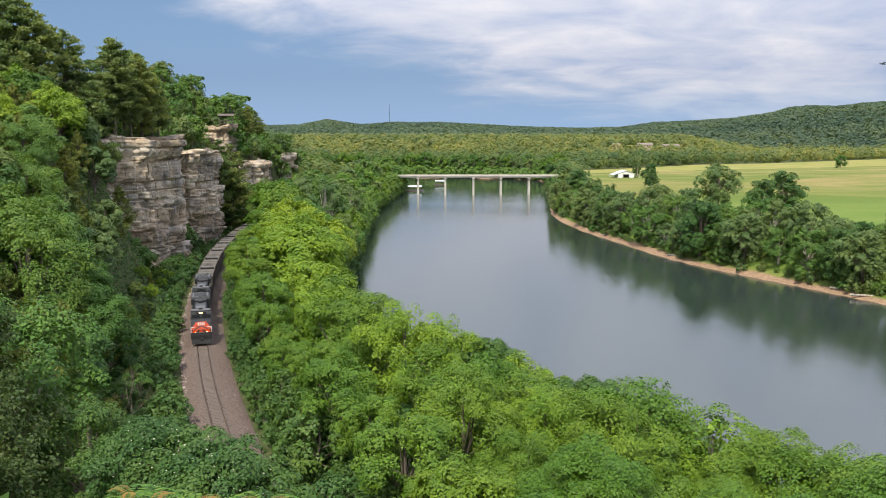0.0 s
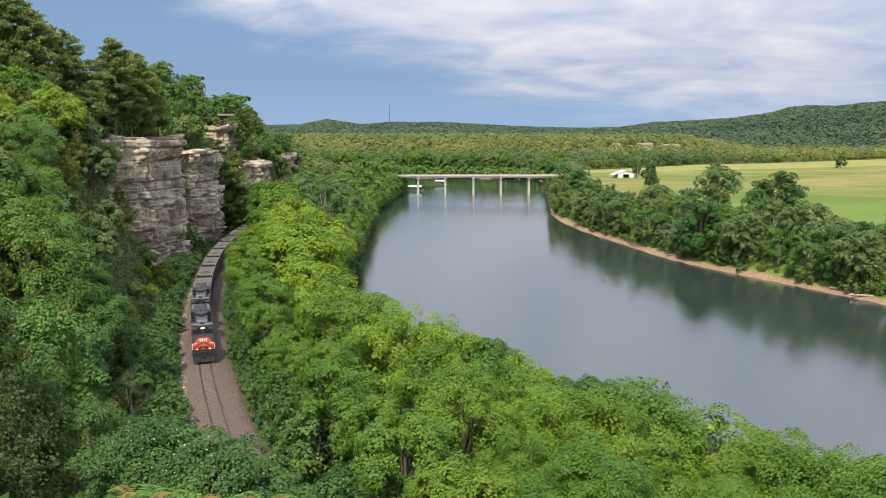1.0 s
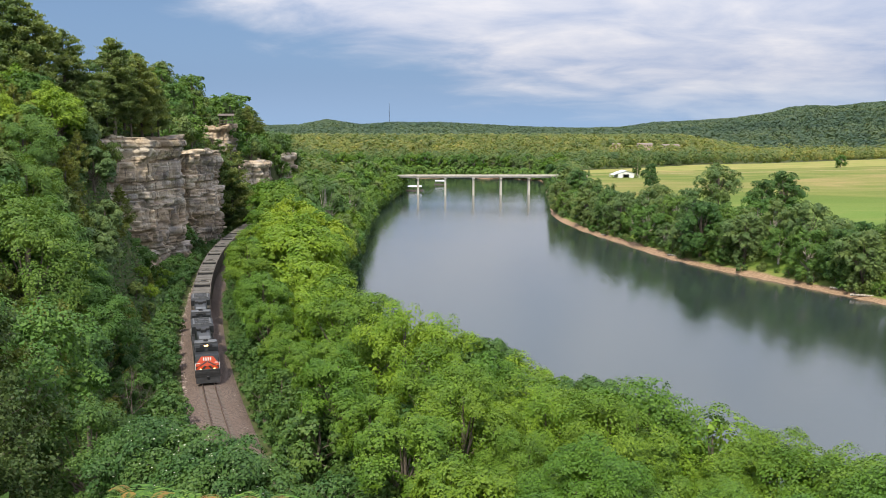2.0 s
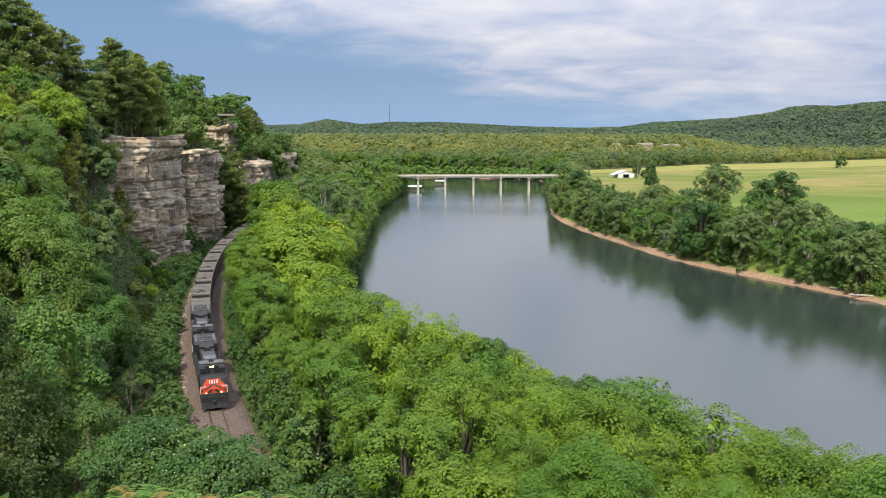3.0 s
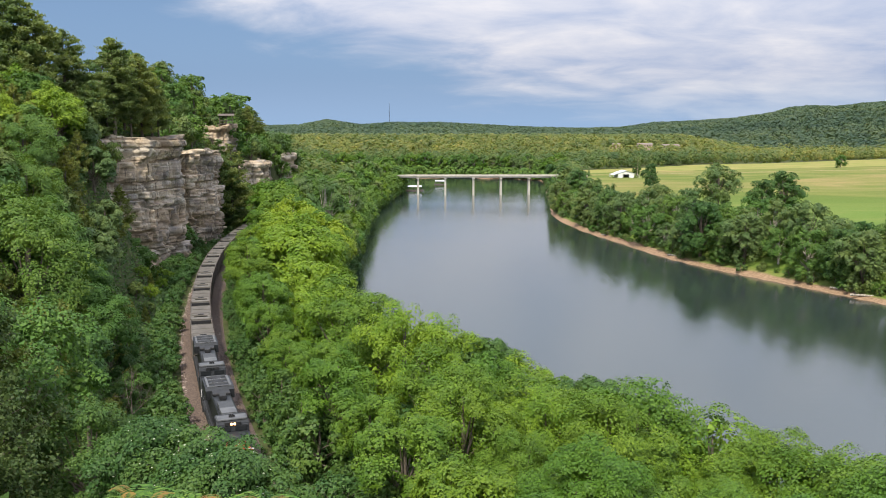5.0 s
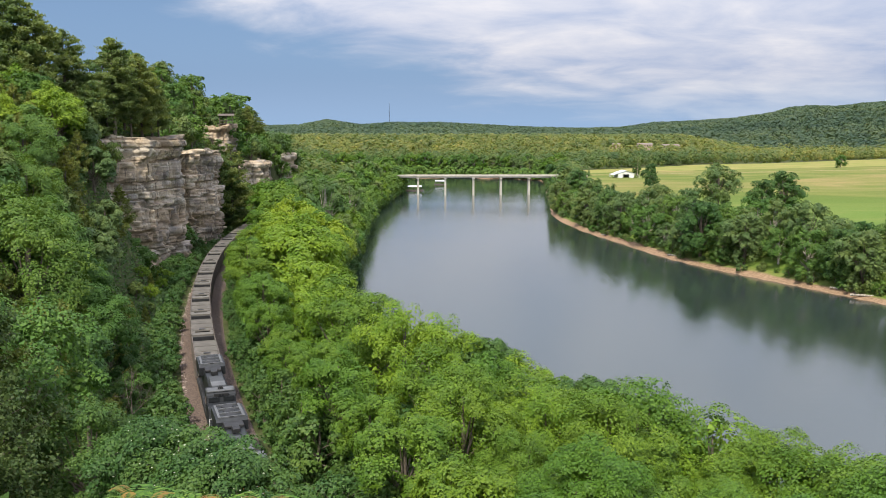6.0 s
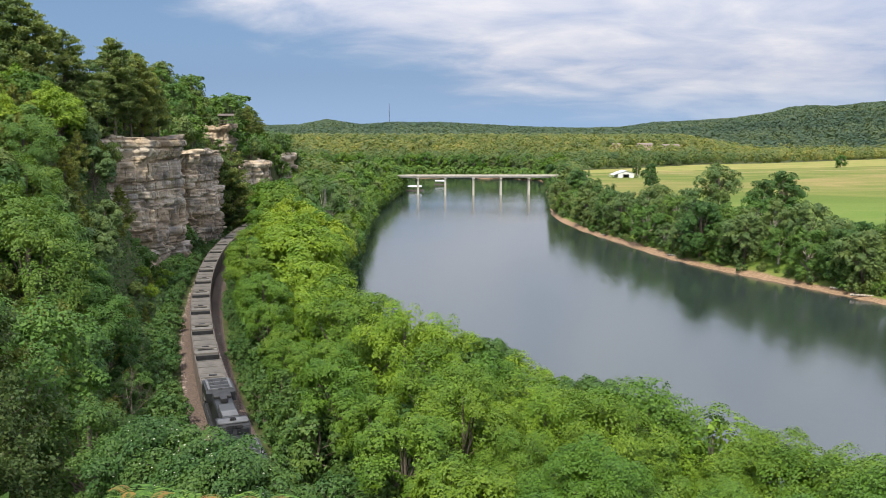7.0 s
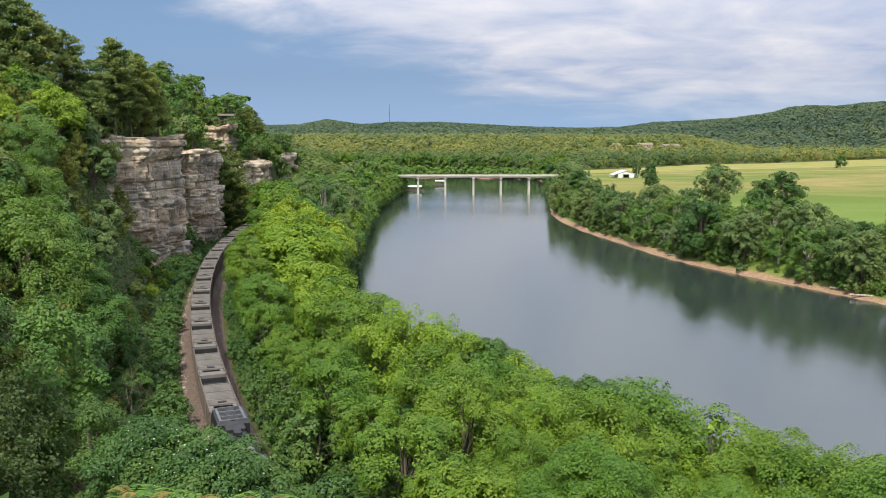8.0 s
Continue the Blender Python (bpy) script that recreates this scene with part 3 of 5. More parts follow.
def bluff(path, z0, z1, seed, label, res=0.23, back=7.0):
    """A rock face along a path of (x, y): layered ledges, joints and overhangs, with a broken rim."""
    p = np.array(path, float)
    seg = np.hypot(*np.diff(p, axis=0).T)
    cum = np.concatenate([[0], np.cumsum(seg)])
    u = np.arange(0, cum[-1], res)
    px, py = np.interp(u, cum, p[:, 0]), np.interp(u, cum, p[:, 1])
    for _ in range(6):
        px[1:-1], py[1:-1] = (px[:-2] + px[1:-1] * 2 + px[2:]) / 4, (py[:-2] + py[1:-1] * 2 + py[2:]) / 4
    tx, ty = np.gradient(px), np.gradient(py)
    k = np.hypot(tx, ty)
    nx, ny = ty / k, -tx / k
    nv = int((z1 - z0) / res)
    rim_z = z1 - 1.8 * soft_noise(u / 4.5, u * 0, seed) - 0.9 * hash01(np.floor(u / 1.9), 3, seed)
    t = np.linspace(0, 1, nv)
    U = np.broadcast_to(u[:, None], (len(u), nv))
    Z = z0 + (rim_z[:, None] - z0) * t[None, :]
    # ledges of uneven height that wander with u
    zz = Z + 0.8 * soft_noise(U / 9, Z * 0, seed + 1)
    coarse, fine = np.floor(zz / 2.9 + 0.4 * np.sin(zz * 0.5)), np.floor(zz / 0.85 + 0.5 * np.sin(zz * 1.1))
    cu = U + 1.2 * soft_noise(Z / 2.2, U * 0, seed + 9) + coarse * 0.9
    block = np.floor(cu / 2.7 + hash01(coarse, 1, seed))
    small = np.floor(cu / 1.3 + hash01(fine, 2, seed) * 4)
    out = 4.4 * (soft_noise(U / 6.5, Z / 26, seed + 2) - 0.5) + 0.7 * (hash01(coarse, 7, seed) - 0.5) + 1.5 * (hash01(coarse, block, seed + 3) - 0.5)
    out = out + 1.9 * (hash01(np.floor(U / 3.1 + 0.5 * soft_noise(Z / 6, U * 0, seed + 21)), np.floor(Z / 11), seed + 20) - 0.5)
    out = out + 0.85 * (hash01(fine, small, seed + 4) - 0.5) + 0.22 * (hash01(fine, 5, seed + 5) - 0.5) + 1.4 * (soft_noise(cu / 2.1, Z / 7, seed + 13) - 0.5) + 0.35 * soft_noise(U * 1.6, Z * 1.6, seed + 6)
    crack = np.abs(cu / 3.0 + 0.4 * soft_noise(Z / 5, U * 0, seed + 8) - np.round(cu / 3.0 + 0.4 * soft_noise(Z / 5, U * 0, seed + 8)))
    out = out - 2.6 * np.exp(-(crack / 0.07) ** 2) * soft_noise(U / 5, Z / 8, seed + 7) ** 1.5
    # undercut bedding planes
    step = zz / 2.9 + 0.4 * np.sin(zz * 0.5)
    out = out - (0.5 + 1.1 * hash01(coarse, 11, seed)) * (step - coarse < 0.13) * (hash01(coarse, np.floor(U / 7), seed + 12) > 0.35)
    out = out + 1.1 * smooth01((t - 0.86) / 0.05)[None, :] - 2.4 * (t[None, :] * 0.35)
    X, Y = px[:, None] + nx[:, None] * out, py[:, None] + ny[:, None] * out
    # the cap runs back into the hill
    nb = 8
    d = np.linspace(0.6, back, nb)
    XB = X[:, -1:] - nx[:, None] * d
    YB = Y[:, -1:] - ny[:, None] * d
    ZB = Z[:, -1:] + 0.35 * soft_noise(U[:, :1] / 2 + d, d + U[:, :1] * 0, seed) - 0.1 * d
    V = np.stack([np.hstack([X, XB]), np.hstack([Y, YB]), np.hstack([Z, ZB])], -1)
    m = nv + nb
    i = np.arange(len(u) - 1)[:, None] * m + np.arange(m - 1)
    me = np_mesh("bluff", V.reshape(-1, 3), np.stack([i, i + m, i + m + 1, i + 1], -1).reshape(-1, 4), ROCK)
    tagged(part("bluff", me, None), label, "rock face", "rock bluffs", kind="structure")


bluff([(-82, 185), (-76, 185), (-72, 189), (-68, 200), (-66.5, 214), (-71, 222)], 5, 39.2, 3, "layered buff and grey sandstone cliff beside the railway")
bluff([(-76, 226), (-69, 232), (-66, 244), (-65.5, 254), (-72, 264), (-82, 272)], 5, 34.8, 17, "weathered banded rock buttress close to the track")
bluff([(-84, 292), (-78, 305), (-77, 330), (-75, 352), (-76, 372), (-82, 380)], 10, 28.6, 29, "pale orange and grey rock face among trees on the bluff", res=0.4)
bluff([(-84, 404), (-77, 412), (-75.5, 428), (-82, 440)], 10, 30.0, 41, "small pale rock outcrop among trees on the bluff", res=0.5)

bluff([(-82, 268), (-76, 266.5), (-70.5, 266.5), (-67, 269), (-66, 276)], 31, 42.4, 53, "tan rock ledge capping the wooded bluff", res=0.4)


# ------------------------------------------------------------------ bridge and far buildings
def bridge():
    root = tagged(new("road_bridge"), "long concrete road bridge on slender piers over the river", "bridge")
    y, x0, x1 = 545.0, -62.0, 92.0
    part("deck", boxes((x0, x1, y - 4.5, y + 4.5, 11.9, 12.25), bevel=0.05), CONCRETE, root)
    for k in (-3.6, -1.2, 1.2, 3.6):
        part("girder", boxes((x0, x1, y + k - 0.25, y + k + 0.25, 11.1, 11.9)), CONCRETE, root)
    for k in (-4.35, 4.35):
        part("parapet", boxes((x0, x1, y + k - 0.15, y + k + 0.15, 12.254, 12.75), bevel=0.03), CONCRETE, root)
    for x in (-33, -16, 1.5, 19.5, 37, 55, 73):
        pier = part("pier", boxes((x - 0.6, x + 0.6, y - 3.2, y + 3.2, -2.6, 10.2), bevel=0.2), CONCRETE, root)
        part("pier_cap", boxes((x - 0.8, x + 0.8, y - 4.2, y + 4.2, 10.2, 11.1), bevel=0.1), CONCRETE, pier)


def barn():
    x, y = 138.0, 640.0
    z = float(land(x, y))
    root = tagged(new("barn"), "white metal barn with open front standing in the meadow", "barn")
    root.location = (x, y, z)
    bm = bmesh.new()
    # gable faces the camera: outline across x, pushed along y
    prism(bm, [(-6, 0), (-6, 3.2), (0, 5.2), (6, 3.2), (6, 0), (2.2, 0), (2.2, 2.6), (-2.2, 2.6), (-2.2, 0)], 0, 0.2)
    bmesh.ops.rotate(bm, cent=(0, 0, 0), matrix=Matrix.Rotation(radians(90), 3, "Z"), verts=bm.verts)
    part("front_wall", bm, WHITE_PAINT, root)
    part("side_wall", boxes((-6.0, -5.8, 0.2, 16, 0, 3.15)), WHITE_PAINT, root)
    part("side_wall", boxes((5.8, 6.0, 0.2, 16, 0, 3.15)), WHITE_PAINT, root)
    part("back_wall", boxes((-5.8, 5.8, 15.8, 16, 0, 3.15)), WHITE_PAINT, root)
    for k in (-1, 1):
        bm = bmesh.new()
        prism(bm, [(0, 5.25), (k * 6.5, 3.1), (k * 6.5, 3.25), (0, 5.4)], -0.5, 16.4)
        bmesh.ops.rotate(bm, cent=(0, 0, 0), matrix=Matrix.Rotation(radians(90), 3, "Z"), verts=bm.verts)
        bmesh.ops.scale(bm, vec=(-1, 1, 1), verts=bm.verts)
        bmesh.ops.recalc_face_normals(bm, faces=bm.faces)
        part("roof", bm, ROOF_METAL, root)
    for k in (-1, 1):
        bm = bmesh.new()
        prism(bm, [(k * 6.0, 2.9), (k * 10, 2.0), (k * 10, 2.15), (k * 6.0, 3.05)], 0, 15)
        bmesh.ops.rotate(bm, cent=(0, 0, 0), matrix=Matrix.Rotation(radians(90), 3, "Z"), verts=bm.verts)
        bmesh.ops.scale(bm, vec=(-1, 1, 1), verts=bm.verts)
        bmesh.ops.recalc_face_normals(bm, faces=bm.faces)
        part("lean_to_roof", bm, ROOF_METAL, root)
        for y2 in (0.3, 5, 10, 14.7):
            part("post", boxes((k * 9.8 - 0.1, k * 9.8 + 0.1, y2 - 0.1, y2 + 0.1, 0, 2.0)), WHITE_PAINT, root)


bridge()
barn()


# ------------------------------------------------------------------ small far things
def boat_dock(x, y, w, label):
    root = tagged(new("boat_dock"), label, "boat dock", "boat docks by the bridge")
    root.location = (x, y, 0)
    part("float", boxes((-w, w, -4, 4, -0.2, 0.45), bevel=0.05), TIE_WOOD, root)
    bm = bmesh.new()
    prism(bm, [(-4.3, 2.7), (0, 3.5), (4.3, 2.7), (4.3, 2.85), (0, 3.66), (-4.3, 2.85)], -w * 0.8, w * 0.8)
    part("roof", bm, ROOF_METAL, root)
    for px in (-w * 0.75, 0, w * 0.75):
        for py in (-3.8, 3.8):
            part("post", boxes((px - 0.1, px + 0.1, py - 0.1, py + 0.1, 0.45, 2.75)), TIE_WOOD, root)


boat_dock(-19.5, 585, 6, "floating boat dock with pale roof at the shore")
boat_dock(-2, 655, 5, "floating boat dock with white roof beyond the bridge")


def mast():
    x, y = -160.0, 2550.0
    z = float(land(x, y))
    root = tagged(new("radio_mast"), "thin tall radio mast on the far wooded ridge", "mast")
    root.location = (x, y, z)
    bm = bmesh.new()
    for k in range(3):
        a = k * 2.094
        tube(bm, (math.cos(a) * 1.1, math.sin(a) * 1.1, -1), (math.cos(a) * 0.5, math.sin(a) * 0.5, 66), 0.35, 0.25, 6)
    for q in range(14):
        tube(bm, (0.9, 0, q * 4.6), (-0.6, 0.8, q * 4.6 + 3), 0.15, seg=5)
    part("lattice", bm, STEEL_DARK, root)
    bm = bmesh.new()
    tube(bm, (0, 0, 66), (0, 0, 69), 0.5, 0.3, 8)
    part("top_lamp", bm, WHITE_PAINT, root)


def house(x, y, w, h, label):
    root = tagged(new("house"), label, "house", "far houses on the wooded knoll")
    root.location = (x, y, float(land(x, y)))
    part("wall", boxes((-w / 2, w / 2, 0, 9, 0, h)), HOUSE_WALL, root)
    bm = bmesh.new()
    prism(bm, [(-0.7, h), (4.5, h + 1.8), (9.7, h)], -w / 2 - 0.5, w / 2 + 0.5)
    part("roof", bm, HOUSE_ROOF, root)
    for q in np.arange(-w / 2 + 2, w / 2 - 1, 3.2):
        part("window", boxes((q - 0.6, q + 0.6, -0.06, 0.03, h - 2.4, h - 1.0)), GLASS, root)


GLASS = simple("window_glass", (0.015, 0.018, 0.02), (0.03, 0.033, 0.036), 0.5, 0.08, bump=0.0)
HOUSE_WALL = simple("house_wall", (0.5, 0.36, 0.29), (0.62, 0.47, 0.38), 0.4, 0.85)
HOUSE_ROOF = simple("house_roof", (0.24, 0.19, 0.16), (0.34, 0.28, 0.24), 0.4, 0.85)
mast()
house(219, 1075, 9, 8.5, "small brick house among the far trees")
house(256, 1080, 18, 8.0, "long brick house among the far trees")
house(290, 1085, 21, 6.5, "low pale house among the far trees")


def utility_pole(x, y, h, arms, label):
    root = tagged(new("utility_pole"), label, "utility pole", "utility poles")
    root.location = (x, y, float(land(x, y)) - 0.3)
    bm = bmesh.new()
    tube(bm, (0, 0, 0), (0, 0, h), 0.17, 0.11, 8)
    part("pole", bm, POLE_WOOD, root)
    if arms:
        part("crossarm", boxes((-1.25, 1.25, -0.2, -0.06, h - 0.75, h - 0.6)), POLE_WOOD, root)
        for q in (-1.1, -0.5, 0.5, 1.1):
            bm = bmesh.new()
            tube(bm, (q, -0.13, h - 0.6), (q, -0.13, h - 0.4), 0.05, 0.03, 6)
            part("insulator", bm, WHITE_PAINT, root)


POLE_WOOD = simple("pole_wood", (0.28, 0.22, 0.15), (0.45, 0.37, 0.26), 1.5, 0.9, stretch=(4, 4, 0.5))
_px, _py = -71.5, 150.0
utility_pole(_px, _py, 41.2 - float(land(_px, _py)), True, "wooden utility pole with crossarm above the trees")
utility_pole(147.5, 644, 15, False, "tall thin pole beside the white barn")
utility_pole(300, 960, 16, False, "tall thin pole at the edge of the meadow")


def bird():
    root = tagged(new("bird"), "small dark bird in flight under the clouds", "bird")
    bm = bmesh.new()
    bmesh.ops.create_icosphere(bm, subdivisions=2, radius=0.5)
    bmesh.ops.scale(bm, vec=(0.5, 0.13, 0.12), verts=bm.verts)
    part("body", bm, STEEL_DARK, root)
    for k in (-1, 1):
        bm = bmesh.new()
        prism(bm, [(k * 0.04, 0.02), (k * 0.3, 0.12), (k * 0.62, 0.1), (k * 0.3, 0.09)], -0.09, 0.09)
        part("wing", bm, STEEL_DARK, root)
    return root



def driftwood(x, y, ln, turn):
    root = tagged(new("driftwood_log"), "bleached driftwood log lying on the sandy shore", "log", "driftwood on the shore")
    root.matrix_basis = pose(x, y, float(land(x, y)) + 0.12, 0, 0, turn)
    v, f = limb_mesh([((-ln / 2, 0, 0), (0, 0.15, 0.05), 0.3, 0.24), ((0, 0.15, 0.05), (ln / 2, 0, 0.1), 0.24, 0.12), ((0.5, 0.1, 0), (1.4, 0.9, 0.5), 0.1, 0.04)], 7)
    part("log", np_mesh("log", v, f, PALE_BARK, True), None, root)


for _y, _off, _ln, _turn in ((196, 1.8, 8, -25), (204, 2.4, 5, -40), (262, 2.0, 6, -55), (318, 1.6, 5, -70)):
    driftwood(float(bank_right(_y)) + _off, _y, _ln, _turn)
flyer = bird()


# ------------------------------------------------------------------ trees and undergrowth
def bank_trees():
    """Between the railway and the river."""
    rng = np.random.default_rng(11)
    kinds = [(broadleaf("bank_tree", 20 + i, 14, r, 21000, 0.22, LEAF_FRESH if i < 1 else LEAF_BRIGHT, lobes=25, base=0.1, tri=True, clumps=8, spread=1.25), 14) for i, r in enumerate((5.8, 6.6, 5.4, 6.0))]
    kinds.append((broadleaf("bank_tree", 27, 14, 4.6, 18000, 0.25, LEAF_DARK, lobes=24, base=0.05, tri=True), 14))
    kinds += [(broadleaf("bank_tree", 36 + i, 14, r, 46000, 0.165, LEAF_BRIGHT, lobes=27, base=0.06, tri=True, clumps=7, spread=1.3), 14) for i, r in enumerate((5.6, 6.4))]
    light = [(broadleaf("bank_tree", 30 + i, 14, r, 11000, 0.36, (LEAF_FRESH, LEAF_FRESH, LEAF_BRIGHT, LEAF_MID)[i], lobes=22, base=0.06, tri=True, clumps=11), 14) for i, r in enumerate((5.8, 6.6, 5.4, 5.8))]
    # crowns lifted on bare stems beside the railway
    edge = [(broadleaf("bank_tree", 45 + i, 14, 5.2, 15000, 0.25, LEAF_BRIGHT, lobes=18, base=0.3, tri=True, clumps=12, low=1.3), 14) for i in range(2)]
    spots, more, sides = [], [], []
    y = 40.0
    while y < 246:
        a = float(track_x(y)) + np.interp(y, [60, 100, 150], [12.5, 9.8, 8.0])
        b = min(float(bank_left(y)) - 0.5, float(np.interp(y, [40, 50, 62, 75, 90, 100, 120, 150, 200, 240], [38, 35, 28, 21, 10, 2, -11.5, -22, -27.5, -32])))
        x = a + rng.uniform(0, 1.5)
        reach = np.interp(y, [40, 60, 90, 120, 160, 240], [19, 18.4, 19.2, 21, 22, 21])
        first = True
        while x < b or first:
            yy = y + rng.uniform(-2.5, 2.5)
            h = (reach * rng.uniform(0.76, 1.06) - float(land(x, yy))) * (0.8 if first else 0.88 if x > b - 5 else 1)
            if first:
                sides.append((x, yy, h))
            elif y < 66:
                spots.append((x, yy, h, 5 + int(rng.integers(2))))
            elif y < 112:
                spots.append((x, yy, h, int(rng.choice(5, p=(0.27, 0.27, 0.21, 0.2, 0.05)))))
            else:
                more.append((x, yy, h, int(rng.choice(4, p=(0.3, 0.3, 0.25, 0.15)))))
            first = False
            x += rng.uniform(7.8, 10.2)
        y += rng.uniform(7.4, 9.4) * (1 if y < 150 else 1.2)
    spots += [(5.7, 103, 14.6, 4), (16.2, 88, 13.8, 4), (9.5, 97, 12.5, 0), (13, 92, 12.2, 2), (17.5, 84, 12.6, 1), (20.5, 78, 13.2, 3), (23.5, 71, 14, 0), (25.5, 64, 14.5, 5), (27.5, 51, 16, 5), (31.5, 53, 15.5, 6), (28.2, 58.5, 14.6, 5), (31.5, 58, 15.0, 6), (34.8, 58, 14.6, 5), (38.5, 60, 14.2, 6)]
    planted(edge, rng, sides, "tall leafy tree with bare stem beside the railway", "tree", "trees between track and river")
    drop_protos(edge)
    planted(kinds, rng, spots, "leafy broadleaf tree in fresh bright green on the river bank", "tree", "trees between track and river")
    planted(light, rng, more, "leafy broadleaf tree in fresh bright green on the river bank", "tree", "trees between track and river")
    drop_protos(kinds + light)


def far_left_bank():
    rng = np.random.default_rng(12)
    mats = (LEAF_MID, LEAF_GREY, LEAF_BRIGHT)
    kinds = [(broadleaf("riverside_tree", 40 + i, 18, (6.5, 5.5, 7)[i % 3], 8600 if i < 3 else 3000, 0.46 if i < 3 else 0.85, mats[i % 3], PALE_BARK, lobes=22, base=0.0, tri=True, low=1.85), 18) for i in range(6)]
    spots = []
    y = 240.0
    while y < 640:
        a, b = float(track_x(y)) + 7, float(bank_left(y)) - 2.6
        x = b
        while x > a:
            spots.append((x, y + rng.uniform(-3, 3), rng.uniform(15, 21) * (0.8 if x == b else 1)))
            x -= rng.uniform(8, 11)
        y += rng.uniform(9, 12)
    for x in np.arange(-150, 100, 8.0):
        y = float(np.interp(-x, [-82, -55, 10, 100, 260], [710, 745, 775, 800, 840]))
        for k in (5, 14):
            spots.append((x + rng.uniform(-3, 3), y + k + rng.uniform(-2, 3), rng.uniform(13, 19)))
    spots += [(-48, 246, 19), (-50, 255, 16), (-45, 238, 13)]
    spots = [(*q, int(rng.choice(3, p=(0.4, 0.3, 0.3))) + (0 if q[1] < 330 else 3)) for q in spots]
    planted(kinds, rng, spots, "tall riverside tree with pale stem and full green crown", "tree", "riverside trees upstream")
    drop_protos(kinds)
    thin = [(broadleaf("sycamore", 58, 24, 6.0, 4200, 0.42, LEAF_GREY, PALE_BARK, lobes=16, base=0.3, tri=True, clumps=7), 24)]
    planted(thin, rng, [(-36.5, 262, 25, 0), (-33, 300, 22, 0)], "thin old sycamore with pale bare limbs by the river", "tree", "riverside trees upstream")
    drop_protos(thin)
    low = [(broadleaf("bank_shrub", 55 + i, 4, 2.6, 1600, 0.26, (LEAF_MID, LEAF_DARK)[i], lobes=12, base=0.0, tri=True, low=1.9), 4) for i in range(2)]
    spots = [(float(bank_left(y)) - rng.uniform(-0.2, 1.4), y, rng.uniform(2.2, 5.0)) for y in np.arange(130, 640, 4.4)]
    # only the dark-leaved kind here: shade under the crowns put into leaf colour
    under = []
    for y in np.arange(44, 118, 4.6):
        a, b = float(track_x(y)) + 8.5, min(float(bank_left(y)) - 2, 40)
        under += [(x + rng.uniform(-1.5, 1.5), y + rng.uniform(-1.5, 1.5), rng.uniform(3.5, 6.5), 1) for x in np.arange(a, b, 5.2)]
    planted(low, rng, under, "leafy understorey shrub coloured dark for the shade beneath the bank trees", "shrub", "understorey shrubs on the bank")
    planted(low, rng, spots, "low leafy shrub hanging over the river's edge", "shrub", "shrubs along the near shore")
    drop_protos(low)


def right_bank_trees():
    rng = np.random.default_rng(13)
    kinds = [(broadleaf("shore_tree", 60 + i, 16, r, 7600, 0.46, (LEAF_GREY, LEAF_MID, LEAF_DARK, LEAF_GREY)[i], PALE_BARK if i % 2 else BARK, lobes=26, base=0.0, tri=True, low=1.85), 16) for i, r in enumerate((5.6, 6.2, 5.4, 5.0))]
    spots = []
    y = 165.0
    while y < 640:
        b = float(bank_right(y))
        near = 4.6 if y < 400 else 3.0
        for row in range(3 if y < 330 else 2):
            spots.append((b + near + row * 8 + rng.uniform(-1.5, 2), y + rng.uniform(-2.5, 2.5), rng.uniform(9.0, 16.8) + (1.5, 0, -1)[row] * 1 - (3 if row == 0 and rng.random() < 0.4 else 0)))
        y += rng.uniform(7.5, 9.5) if y < 400 else 12
    planted(kinds, rng, spots, "full-crowned tree on the sandy shore beside the meadow", "tree", "trees along the far shore")
    shrubs = [(broadleaf("shore_shrub", 70 + i, 4, 2.5, 700, 0.5, (LEAF_GREY, LEAF_MID)[i], lobes=12, base=0.0, tri=True, low=1.8), 4) for i in range(2)]
    low_spots = []
    for y in np.arange(170, 420, 4.2):
        low_spots.append((float(bank_right(y)) + rng.uniform(1.3, 4.6), y, rng.uniform(1.4, 4.2)))
    planted(shrubs, rng, low_spots, "low leafy shrub at the edge of the sandy shore", "shrub", "shrubs along the far shore")
    drop_protos(shrubs)
    # single trees standing clear of the belt
    lone = [(113.5, 350, 23, 0), (131, 325, 20, 2), (120, 318, 17, 2), (386, 826, 14, 1), (127, 520, 16, 2), (153, 672, 11, 2)]
    planted(kinds, rng, lone, "large spreading tree standing at the meadow's edge", "tree", "single trees by the meadow")
    drop_protos(kinds)


